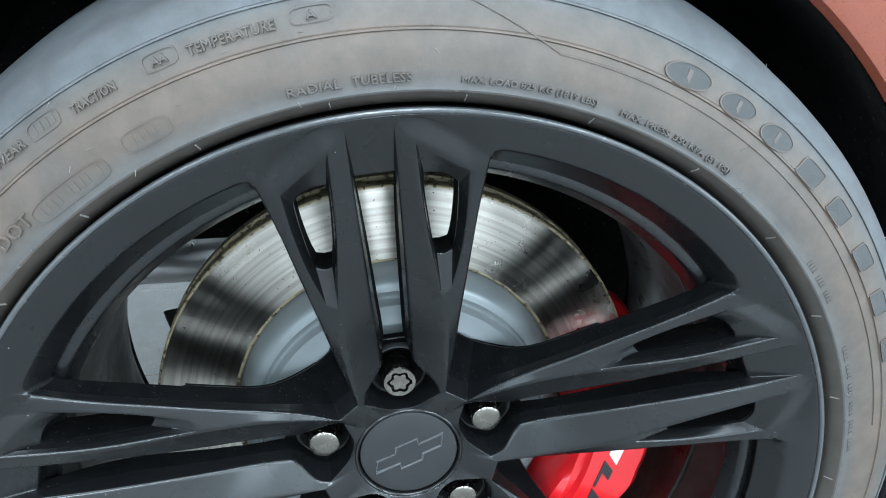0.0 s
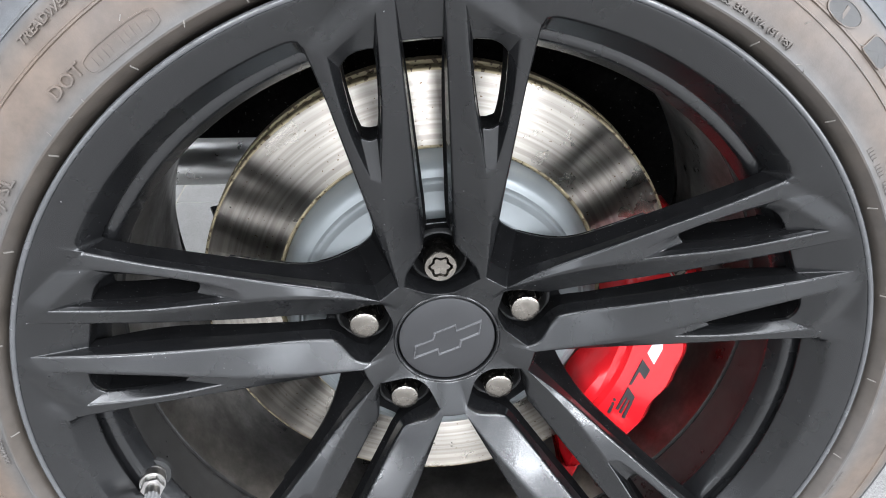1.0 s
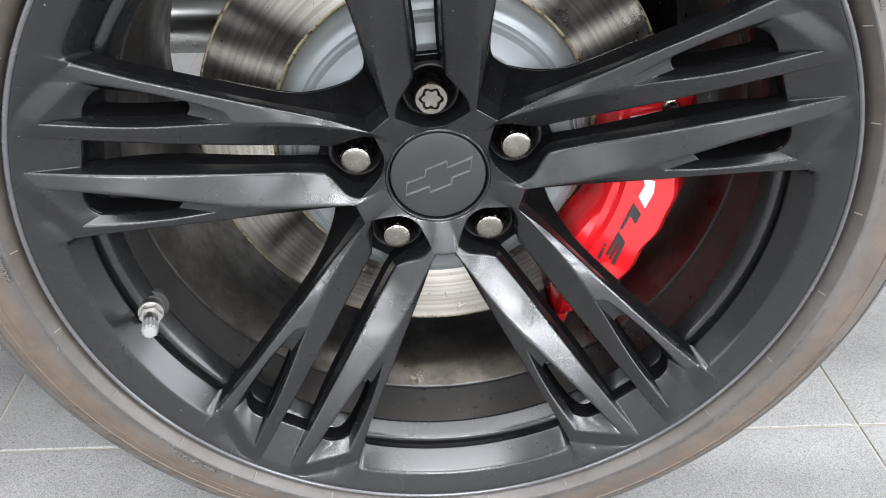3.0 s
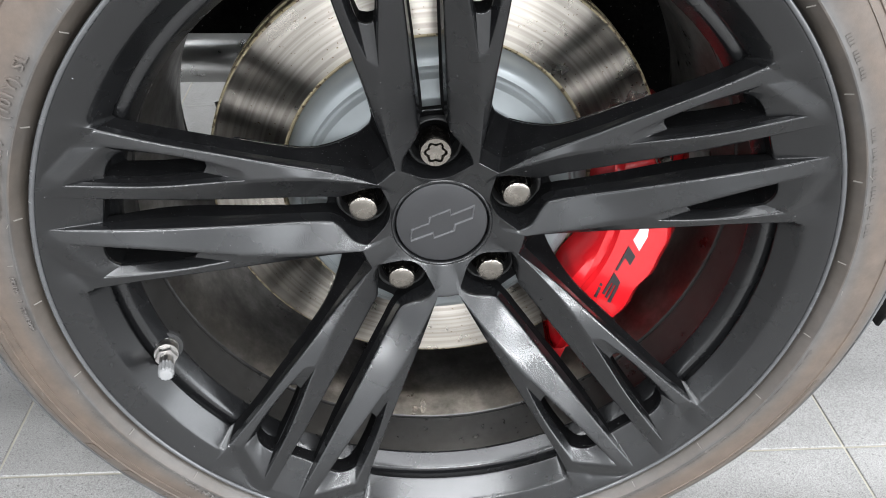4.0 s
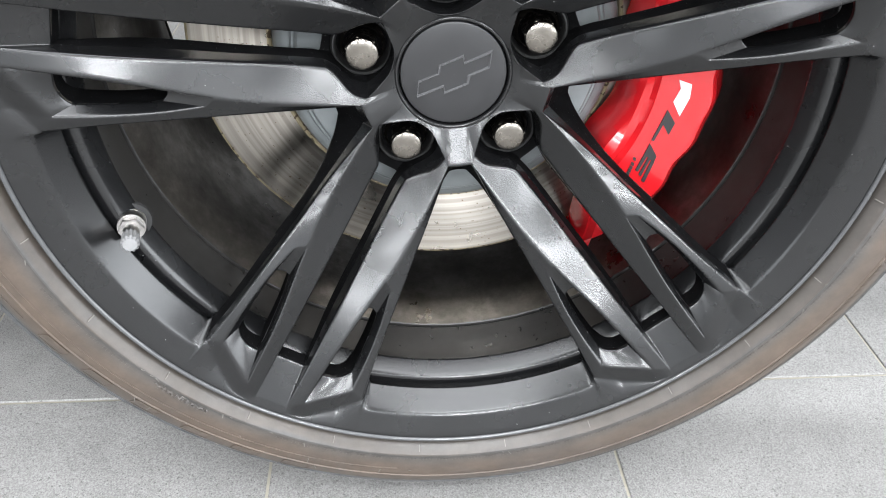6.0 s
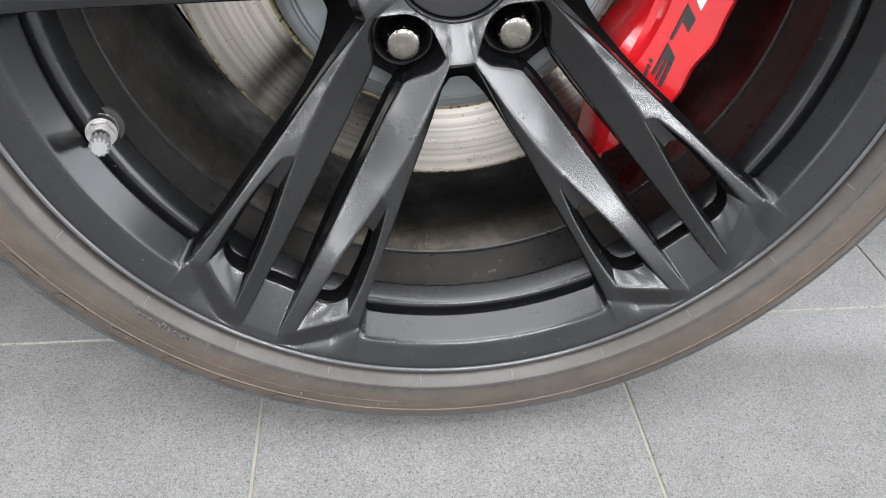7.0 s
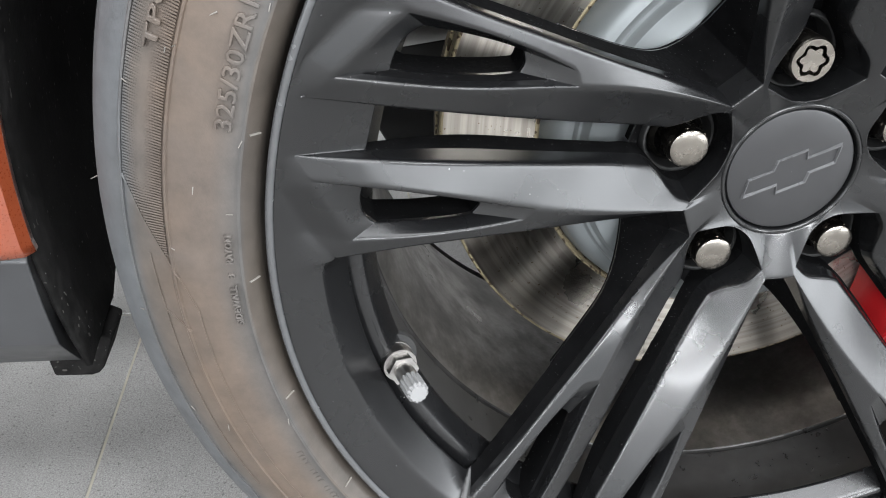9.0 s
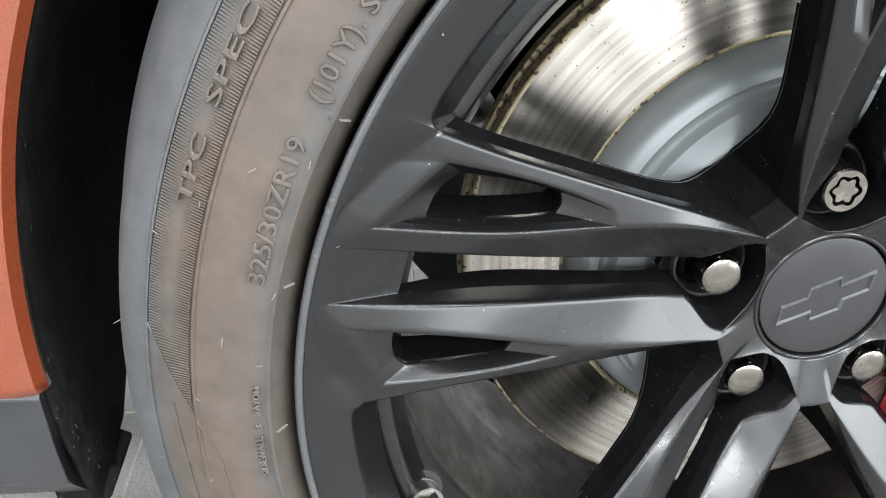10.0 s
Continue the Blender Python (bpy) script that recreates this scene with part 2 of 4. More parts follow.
def disc_material():
    """Machined iron with fine circular grooves: gloss is stretched across the grooves."""
    m = material("machined_disc_iron", (0.60, 0.575, 0.545), 0.30, 1.0, 0.12, 30)
    nt = m.node_tree
    b = nt.nodes["Principled BSDF"]
    tan = nt.nodes.new("ShaderNodeTangent")
    tan.direction_type, tan.axis = "RADIAL", "Y"
    nt.links.new(tan.outputs[0], b.inputs["Tangent"])
    b.inputs["Anisotropic"].default_value = 0.97
    b.inputs["Anisotropic Rotation"].default_value = 0.25
    co = nt.nodes.new("ShaderNodeTexCoord")
    flat = nt.nodes.new("ShaderNodeVectorMath")
    flat.operation = "MULTIPLY"
    flat.inputs[1].default_value = (1, 0, 1)
    ln = nt.nodes.new("ShaderNodeVectorMath")
    ln.operation = "LENGTH"
    nt.links.new(co.outputs["Object"], flat.inputs[0])
    nt.links.new(flat.outputs[0], ln.inputs[0])
    rings = nt.nodes.new("ShaderNodeTexNoise")
    rings.noise_dimensions = "1D"
    rings.inputs["Scale"].default_value, rings.inputs["Detail"].default_value = 900, 3
    nt.links.new(ln.outputs["Value"], rings.inputs["W"])
    bump = nt.nodes.new("ShaderNodeBump")
    bump.inputs["Strength"].default_value, bump.inputs["Distance"].default_value = 0.35, 0.0003
    tone = nt.nodes.new("ShaderNodeValToRGB")
    tone.color_ramp.elements[0].position, tone.color_ramp.elements[1].position = 0.30, 0.70
    tone.color_ramp.elements[0].color, tone.color_ramp.elements[1].color = (0.32, 0.295, 0.262, 1), (0.48, 0.45, 0.405, 1)
    coarse = nt.nodes.new("ShaderNodeTexNoise")
    coarse.noise_dimensions = "1D"
    coarse.inputs["Scale"].default_value, coarse.inputs["Detail"].default_value = 260, 8
    nt.links.new(ln.outputs["Value"], coarse.inputs["W"])
    nt.links.new(coarse.outputs["Fac"], tone.inputs[0])
    nt.links.new(tone.outputs[0], b.inputs["Base Color"])
    nt.links.new(rings.outputs["Fac"], bump.inputs["Height"])
    nt.links.new(bump.outputs[0], b.inputs["Normal"])
    return m


DISC = disc_material()
dusty(DISC, 520, 0.73, (0.16, 0.11, 0.07))
dusty(DISCEDGE, 260, 0.58, (0.06, 0.042, 0.025))

# ---- mesh tools ----


def part(name, bm, mat, parent=None, label="", smooth=True):
    me = bpy.data.meshes.new(name)
    bm.to_mesh(me)
    bm.free()
    me.materials.append(mat)
    if smooth:
        me.polygons.foreach_set("use_smooth", [True] * len(me.polygons))
        me.set_sharp_from_angle(angle=radians(32))
    ob = new(name, me)
    ob.parent = parent
    if label:
        tagged(ob, label)
    return ob


def revolve(profile, segs=192, a0=0.0, a1=360.0, bm=None):
    """Turns (radius, y) points about the y axis; angles in degrees from +x towards +z."""
    bm = bm or bmesh.new()
    full = abs(a1 - a0) >= 359.9
    n = segs if full else segs + 1
    rings = []
    for i in range(n):
        a = radians(a0 + (a1 - a0) * i / segs)
        rings.append([bm.verts.new((r * math.cos(a), y, r * math.sin(a))) for r, y in profile])
    for i in range(segs):
        p, q = rings[i], rings[(i + 1) % n]
        for j in range(len(profile) - 1):
            bm.faces.new((p[j], p[j + 1], q[j + 1], q[j]))
    bmesh.ops.remove_doubles(bm, verts=bm.verts, dist=1e-6)
    bmesh.ops.recalc_face_normals(bm, faces=bm.faces)
    return bm


def bevelled(ob, width, segs=3, angle=20):
    mod = ob.modifiers.new("edge", "BEVEL")
    mod.width, mod.segments, mod.limit_method, mod.angle_limit = width, segs, "ANGLE", radians(angle)
    mod.harden_normals = False
    mod.use_clamp_overlap = True
    return ob


def prism(outline, depth, bm=None, y0=0.0):
    """A plate: outline of (x, z) at y0, going back by depth."""
    bm = bm or bmesh.new()
    f = [bm.verts.new((x, y0, z)) for x, z in outline]
    g = [bm.verts.new((x, y0 + depth, z)) for x, z in outline]
    bm.faces.new(f)
    bm.faces.new(g[::-1])
    for i in range(len(f)):
        j = (i + 1) % len(f)
        bm.faces.new((f[i], g[i], g[j], f[j]))
    bmesh.ops.recalc_face_normals(bm, faces=bm.faces)
    return bm


def box(sx, sy, sz, centre=(0, 0, 0), bm=None):
    bm = bm or bmesh.new()
    bmesh.ops.create_cube(bm, size=1, matrix=Matrix.Translation(centre) @ Matrix.Diagonal((sx, sy, sz, 1)))
    return bm


def polar(r, deg):
    return r * math.cos(radians(deg)), r * math.sin(radians(deg))


# ---- the setting ----
floor = tagged(new("floor"), "grey stone-look square floor tiles with pale grout joints", "floor", kind="structure")
grout = part("grout", box(14, 17, 0.02, (0, -1.5, -0.0115)), GROUT, floor, "pale grout bed", smooth=False)



def wall_mesh(length, hole=None):
    """A wall along x, 3.4 m high, with an optional window opening (x from, x to) between 0.3 and 2.6 m."""
    if hole is None:
        return box(length, 0.15, 3.4, (0, 0, 1.7))
    a, b = hole
    bm = box(length, 0.15, 0.3, (0, 0, 0.15))
    box(length, 0.15, 0.8, (0, 0, 3.0), bm)
    box(length / 2 + a, 0.15, 2.3, ((a - length / 2) / 2, 0, 1.45), bm)
    box(length / 2 - b, 0.15, 2.3, ((b + length / 2) / 2, 0, 1.45), bm)
    return bm


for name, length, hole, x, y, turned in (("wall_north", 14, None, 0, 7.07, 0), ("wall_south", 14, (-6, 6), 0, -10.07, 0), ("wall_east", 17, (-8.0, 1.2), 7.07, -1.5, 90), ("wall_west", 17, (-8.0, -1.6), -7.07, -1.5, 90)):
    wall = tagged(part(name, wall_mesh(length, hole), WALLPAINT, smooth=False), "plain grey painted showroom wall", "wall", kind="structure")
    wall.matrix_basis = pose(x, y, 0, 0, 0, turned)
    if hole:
        # unseen opening and frame, assumed to go with the window lamps
        win = tagged(new("window_" + name[5:]), "large plain shop window, unseen and assumed, with a slim grey frame", "window", kind="structure")
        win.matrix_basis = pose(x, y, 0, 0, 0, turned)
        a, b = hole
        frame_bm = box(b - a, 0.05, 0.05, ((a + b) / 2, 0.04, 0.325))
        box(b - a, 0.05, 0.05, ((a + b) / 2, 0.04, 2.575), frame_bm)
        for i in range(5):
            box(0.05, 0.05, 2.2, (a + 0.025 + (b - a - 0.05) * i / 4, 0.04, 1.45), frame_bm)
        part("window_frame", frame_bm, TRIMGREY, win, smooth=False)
tagged(part("ceiling", box(14.3, 17.3, 0.1, (0, -1.5, 3.45)), CEILING, smooth=False), "plain grey showroom ceiling", "ceiling", kind="structure")

# ---- the wheel ----
wheel = tagged(new("wheel"), "satin black five-double-spoke alloy wheel with a wide low tyre", "wheel")
wheel.location = (0, 0, HUB)

HOOP = [(0.2330, -0.0440), (0.2330, -0.0408), (0.2262, -0.0414), (0.2246, -0.0413), (0.2233, -0.0406), (0.2222, -0.0394), (0.2213, -0.0376), (0.2170, -0.0296), (0.2166, -0.0286), (0.2167, -0.0276), (0.2176, -0.0270), (0.2245, -0.0255)]
BAND = [(0.2245, -0.0255), (0.2256, -0.0200), (0.2256, -0.0080), (0.2240, 0.0060), (0.2224, 0.0148), (0.2226, 0.0152), (0.2240, 0.0158), (0.2238, 0.0170), (0.2217, 0.0174), (0.2211, 0.0182)]
BARREL_IN = [(0.2211, 0.0182), (0.2206, 0.0240), (0.2170, 0.0400), (0.2150, 0.0650), (0.2165, 0.1300), (0.2220, 0.1750), (0.2290, 0.1960), (0.2360, 0.2000), (0.2580, 0.2030), (0.2580, 0.2060), (0.2300, 0.2060)]
rim = part("rim_hoop", revolve(HOOP, 288), SATIN, wheel)
part("inner_band", revolve(BAND, 288), STAINED, wheel, "stained black band inside the rim")
barrel = part("barrel", revolve(BARREL_IN, 192), BARREL, wheel, "dusty inner barrel of the rim")


# profile of the rim's dished flange: radius, depth (mm, negative towards the viewer)
FLANGE = [(226, -53.5), (233, -58.6), (236, -60.6), (240, -62.8), (246, -65.3), (250, -66.9), (254, -68.6), (256, -69.4), (257.4, -69.8)]
LIP = [(257.9, -69.0), (259.2, -68.0), (260.4, -66.2), (260.6, -64.0), (259.2, -60.0), (255.5, -52.0)]


def curve(ctrl, xs, axis=0):
    """Points of a smooth line through control points, at the given values along one axis."""
    c = np.array(ctrl, float)
    x = c[:, axis]
    step = np.diff(x)
    slope = np.diff(c, axis=0) / step[:, None]
    tan = np.empty_like(c)
    tan[0], tan[-1] = slope[0], slope[-1]
    w = step[1:, None] / (step[:-1] + step[1:])[:, None]
    tan[1:-1] = slope[:-1] * w + slope[1:] * (1 - w)
    out = []
    for s in xs:
        i = int(np.clip(np.searchsorted(x, s) - 1, 0, len(x) - 2))
        h = step[i]
        t = (s - x[i]) / h
        out.append((2 * t ** 3 - 3 * t * t + 1) * c[i] + (t ** 3 - 2 * t * t + t) * h * tan[i] + (3 * t * t - 2 * t ** 3) * c[i + 1] + (t ** 3 - t * t) * h * tan[i + 1])
    return np.array(out)


def matched(rows, xs):
    """Points interpolated smoothly over a running number: rows of (number, u, v, w)."""
    return curve(rows, xs)[:, 1:]


def casting_mesh():
    """One skin for the wheel's face, of patches between shared lines. u runs outward along a pair of spokes, v sideways, w away from the viewer (mm)."""
    quads, sorts = [], []

    def cuts(length, near, inner, far):
        """Places across a patch: tight rows beside its edges keep these crisp."""
        out = [0.0] + [min(d / length, 0.30) if length > 1e-6 else 0.1 for d in near] + list(inner)
        return out + [1 - (min(d / length, 0.30) if length > 1e-6 else 0.1) for d in far] + [1.0]

    def loft(a, b, near=(0.9,), inner=(0.5,), far=(0.9,), sort=2, matt=None, shape=None):
        """Faces between two lines, point for point. matt: columns from which the paint is dull, for overspray and in
        place of shade. Returns the rows of points.
        """
        rows = []
        for p, q in zip(a, b):
            ts = cuts(float(np.linalg.norm(q - p)), near, inner, far)
            row = np.array([p + (q - p) * t for t in ts])
            rows.append(shape(row, ts) if shape else row)
        for p, q in zip(rows, rows[1:]):
            for j in range(len(p) - 1):
                quads.append((p[j], p[j + 1], q[j + 1], q[j]))
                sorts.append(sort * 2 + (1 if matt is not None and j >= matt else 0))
        return rows

    def flange_w(r):
        return float(np.interp(r, [p[0] for p in FLANGE], [p[1] for p in FLANGE]))

    # lines that several patches share
    near_us = [53.5, 54.6, 58, 62, 66, 70, 74, 78, 82, 84.8, 86, 87.2, 92, 98, 106, 115, 124, 132, 137.4, 139]
    far_us = [139, 140.6, 146, 154, 164, 175, 186, 198, 210, 220.6, 222, 223.4, 232, 240, 241.9, 243]
    RIDGE = [(53.5, 28.6, -11.3), (75, 30.4, -17.6), (95, 31.4, -23.9), (139, 30, -38.5), (194, 23.8, -56.3), (243, 21.5, -67.8)]
    ridge_a, ridge_b = curve(RIDGE, near_us), curve(RIDGE, far_us)
    EDGE = [(50.5, 24.5, -8.2), (60.5, 22.4, -9.3), (67, 17.7, -7.9), (73, 13.0, -6.7), (78, 10.3, -6.4)]
    CHAN = [(78, 10.3, -6.4), (86, 10.3, -8.6), (95, 10.3, -11.7), (130, 10.5, -26.2), (190, 11, -49.0), (224, 11.5, -60), (251, 12, -67.4)]

    def channel_line(us):
        x = np.interp(us, [53.5, 86, 98, 139, 194, 222, 243], [50.5, 78, 92, 130, 190, 224, 251])
        return np.array([curve(EDGE if s <= 78 else CHAN, [s])[0] for s in x]), x

    chan_a, chan_xa = channel_line(near_us)
    chan_b, chan_xb = channel_line(far_us)
    OUTER = [(53.5, 28.6, -11.3), (74, 33.4, -14.7), (93, 37.0, -19.8), (126, 42, -30.7), (163, 48, -42), (195, 53.2, -51.5), (226, 59.6, -60.5)]
    outer_xa = np.interp(near_us, [53.5, 95, 139], [53.5, 93, 150])
    outer_a = curve(OUTER, outer_xa)
    q_us = [143.2, 144.8, 150, 158, 167, 177, 187, 197, 207, 215, 220, 221.5]
    QLINE = [(143.2, 36.0, -38.4), (163, 41.3, -43.8), (195, 46.8, -53.0), (221.5, 49.3, -60.6)]
    q_line = curve(QLINE, q_us)
    outer_xb = np.interp(q_us, [143.2, 221.5], [150, 226])
    outer_b = curve(OUTER, outer_xb)

    # the broad face towards the channel, and the narrow one towards the opening
    face = loft(ridge_a, chan_a, (3.8,), (0.45, 0.65), (2.6,))
    face_b = loft(ridge_b, chan_b, (3.8,), (0.45, 0.65), (2.6,))
    tip_at = (36.0 - 30.0) / (outer_a[-1][1] - 30.0)
    across = float(np.linalg.norm(outer_a[-1] - ridge_a[-1]))
    side = loft(ridge_a, outer_a, (2.4,), (tip_at * 0.55, tip_at, tip_at + 3.2 / across, (1 + tip_at) * 0.5), (2.8,))
    tip_row = side[-1][:4]
    q_line[0] = tip_row[-1]
    bar = loft(q_line, outer_b, (3.6,), (0.5,), (3.2,))

    # root of the spoke on the flange
    e_ctrl = [(0, 256.0, 0.0), (1, 255.7, 13.5), (2, 253.2, 27.0), (3, 239.5, 46.5), (4, 226.0, 59.6)]

    def e_line(n0, n1, ts):
        out = []
        for t in ts:
            k = n0 + (n1 - n0) * t
            p = [np.interp(k, [c[0] for c in e_ctrl], [c[i] for c in e_ctrl]) for i in (1, 2)]
            w = flange_w(math.hypot(*p))
            w += float(np.interp(k, [1, 2, 3, 4], [0, 1.0, 2.2, -60.5 - flange_w(math.hypot(226, 59.6))]))
            out.append((p[0], p[1], w))
        return np.array(out)

    def shares(row):
        d = np.concatenate([[0], np.cumsum(np.linalg.norm(np.diff(row, axis=0), axis=1))])
        return d / d[-1]

    end_t = np.array([0, 0.06, 0.25, 0.5, 0.75, 0.94, 1.0])
    s2, q3 = ridge_b[-1], q_line[-1]
    end_line = np.array([s2 + (q3 - s2) * t for t in end_t])
    end_line[1:-1, 2] -= 0.4
    a_end, c_end = face_b[-1], bar[-1]
    e12 = e_line(2, 1, shares(a_end))
    e23 = e_line(2, 3, end_t)
    e34 = e_line(3, 4, shares(c_end))
    e34[-1] = c_end[-1]
    root = dict(near=(5.0,), inner=(0.6,), far=(5.0,))
    loft(a_end, e12, **root)
    loft(end_line, e23, **root)
    loft(c_end, e34, **root)

    # walls of the window, its ramps, and the hole behind
    h_s = matched([(139, 166.5, 29.6, -36.5), (164, 178, 27.6, -41), (198, 203, 25.4, -49.5), (222, 214, 24.9, -53.5), (243, 221.5, 25.2, -56.0)], far_us)
    h_end = matched([(0, 221.5, 25.2, -56.0), (0.25, 221.3, 30.5, -55.6), (0.5, 220, 35.5, -54.9), (0.75, 217, 40.2, -53.6), (1, 212, 43.4, -51.6)], end_t)
    h_q = matched([(143.2, 167.5, 38.6, -36.2), (163, 175, 40.4, -39), (195, 196, 42.6, -46), (221.5, 212, 43.4, -51.6)], q_us)
    tip_s = shares(tip_row)
    h_tip = matched([(0, 166.5, 29.6, -36.5), (0.5, 165.2, 34.2, -36.0), (1, 167.5, 38.6, -36.2)], tip_s)
    wall = dict(near=(3.8,), inner=(0.5,), far=(1.5,))
    loft(ridge_b, h_s, **wall, matt=2)
    loft(end_line, h_end, (4.2,), (0.55,), (1.6,))
    loft(q_line, h_q, (4.0,), (0.55,), (1.2,))
    loft(tip_row, h_tip, (2.8,), (0.5,), (1.0,))

    def behind(line, inset=0.6):
        out = line.copy()
        mid = np.array([196.0, 34.0])
        for p in out:
            d = mid - p[:2]
            p[:2] -= d / np.linalg.norm(d) * inset
            p[2] = max(10 - (math.hypot(p[0], p[1]) - 104) * 0.345, p[2] + 9)
        return out

    rear = [behind(h) for h in (h_s, h_end, h_q, h_tip)]
    for line, deep in zip((h_s, h_end, h_q, h_tip), rear):
        loft(line, deep, (0.7,), (0.5,), (0.6,), matt=1)

    # hub, nut pocket and the channel between the two spokes
    k_vs = [0, 3, 6, 9, 12, 15, 18, 21, 23.7, 24.5]
    k_line = curve([(39, 0, -3), (40.3, 8, -3.6), (44.6, 15.5, -5.8), (50.5, 24.5, -8.2)], k_vs, axis=1)
    a_start = face[0][::-1]
    tip = np.array((48.8, 48.8 * math.tan(radians(36)), -11.8))
    web_t = np.array([0, 0.15, 0.5, 1.0])
    web_line = np.array([ridge_a[0] + (tip - ridge_a[0]) * t for t in web_t])

    def ring(deg0, deg1, ts, r, w):
        return np.array([(r * math.cos(radians(deg0 + (deg1 - deg0) * t)), r * math.sin(radians(deg0 + (deg1 - deg0) * t)), w) for t in ts])

    for line, d0, d1 in ((k_line, 0, 25.5), (a_start, 25.5, 31), (web_line, 31, 36)):
        ts = shares(line)
        g = ring(d0, d1, ts, 37.2, -1.4)
        loft(g, line, (0.7,), (0.5,), (0.9,), sort=0)
        loft(g, ring(d0, d1, ts, 35.6, 3.0), (0.5,), (), (0.5,), sort=0)

    l_hub = matched([(0, 42, 0, 28), (8, 43.4, 7.2, 28), (15.5, 46.8, 13.4, 28), (24.5, 53, 17.2, 28)], k_vs)
    low = [(50.5, 53, 17.2, 28), (60.5, 61, 17.4, 27.5), (67, 69, 14.2, 25), (72.5, 75, 10.6, 20), (78, 84.5, 7.4, 13.5), (95, 99, 6.2, 5.5), (130, 130, 6.8, -5), (190, 190, 8.8, -24), (224, 222, 10.2, -44)]
    low_a = matched(low, chan_xa)
    k = next(i for i, x in enumerate(far_us) if x == 222)
    low_b = matched(low, chan_xb[:k + 1])
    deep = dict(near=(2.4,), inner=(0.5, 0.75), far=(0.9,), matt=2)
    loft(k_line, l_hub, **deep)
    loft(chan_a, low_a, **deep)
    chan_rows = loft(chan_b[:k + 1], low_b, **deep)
    # ramp at the channel's outer end
    n3 = chan_rows[-1][2]
    ramp_edge = np.array([n3 + (chan_b[-1] - n3) * t for t in shares(chan_b[k:])])
    upper = chan_rows[-1][:3]
    step = shares(upper)
    tri = []
    for p, q in zip(chan_b[k:], ramp_edge):
        tri.append([p + (q - p) * t for t in step])
    for p, q in zip(tri, tri[1:]):
        for j in range(len(p) - 1):
            quads.append((p[j], p[j + 1], q[j + 1], q[j])), sorts.append(4)
    m_line = ramp_edge.copy()
    m_line[:, 1] = 0
    m_line[:, 2] += 0.3
    ramp = loft(ramp_edge, m_line, (1.0,), (0.5,), ())
    loft(ramp[-1], e_line(1, 0, shares(ramp[-1])), **root)
    drop = np.array([p + np.array((-1.2 if p[1] < 11 else -1.25, -0.06 * p[1], 10.0)) for p in ramp[0]])
    loft(ramp[0], drop, (0.8,), (), (0.6,), matt=1)
    # pocket floor and the edge of its bridge
    i30 = near_us.index(86)
    floor_line = np.concatenate([l_hub, low_a[1:i30 + 1]])
    floor_mid = floor_line.copy()
    floor_mid[:, 1] = 0
    floor_mid[0] = floor_line[0]
    fl = loft(floor_line[1:], floor_mid[1:], (0.9,), (0.5,), (), matt=0)
    bridge = fl[-1].copy()
    bridge[:, 2] += 7
    loft(fl[-1], bridge, (0.8,), (), (0.6,), matt=1)

    # wall round the opening: web, side of the spoke, fillet, and the sloping inside of the rim
    def bowed(row, ts):
        """Steep below the edge, then sweeping out."""
        p, q = row[0].copy(), row[-1].copy()
        for r, t in zip(row, ts):
            r[:2] = p[:2] + (q[:2] - p[:2]) * t ** 1.15
            r[2] = p[2] + (q[2] - p[2]) * (1 - (1 - t) ** 1.1)
        return row

    scoop = [(53.5, 72.5, 45.0, 27), (62, 80, 42.8, 20), (74, 90, 41.8, 9.5), (93, 104, 42.2, -2), (126, 129, 44.6, -11), (163, 165, 51.0, -24), (195, 197, 55.8, -34), (226, 218.5, 61, -43)]
    wall_low = matched(scoop, np.concatenate([outer_xa, outer_xb]))
    low_oa, low_ob = wall_low[:len(outer_xa)], wall_low[len(outer_xa):]
    web_end = np.array((68.4, 68.4 * math.tan(radians(36)), 28))
    low_web = np.array([low_oa[0] * (1 - t) ** 2 + np.array((70.5, 46.9, 28.0)) * 2 * t * (1 - t) + web_end * t * t for t in web_t])
    # below its edge the flank turns matt black to paint in the shade
    flank = dict(near=(3.4,), inner=(0.3, 0.5, 0.75), far=(1.2,), shape=bowed)
    loft(web_line[::-1], low_web[::-1], **flank, matt=2)
    loft(outer_a, low_oa, **flank, matt=2)
    loft(outer_b, low_ob, **flank, matt=2)
    fil_t = [0, 0.5, 1, 1.5, 2, 3]
    fil_top = matched([(0, 226, 59.6, -60.5), (1, 228.5, 61.2, -61.3), (2, 230.3, 63.6, -62.2), (3, *[240.2 * f(radians(16.2)) for f in (math.cos, math.sin)], -62.9)], fil_t)
    fil_low = matched([(0, 218.5, 61, -43), (1, 219.6, 62.2, -44.6), (2, 220, 63.8, -45.6), (3, *[229 * f(radians(16.9)) for f in (math.cos, math.sin)], -46)], fil_t)
    arc_t = np.linspace(0, 1, 11)
    arc_top = np.array([(240.2 * math.cos(radians(a)), 240.2 * math.sin(radians(a)), -62.9) for a in 16.2 + (36 - 16.2) * arc_t])
    arc_low = np.array([(229 * math.cos(radians(a)), 229 * math.sin(radians(a)), -46) for a in 16.9 + (36 - 16.9) * arc_t])
    rim_top, rim_low = np.concatenate([fil_top, arc_top[1:]]), np.concatenate([fil_low, arc_low[1:]])
    loft(rim_top, rim_low, (2.8,), (0.35, 0.65), (1.5,), sort=1)
    tuck = np.array([p * np.array((232.5 / math.hypot(p[0], p[1]),) * 2 + (1,)) + np.array((0, 0, 2.5)) for p in rim_low])
    loft(rim_low, tuck, (1.0,), (), (0.5,), sort=1, matt=0)
    for line in (low_web[::-1], low_oa):
        thick = line + np.array((0, 0, 3.0))
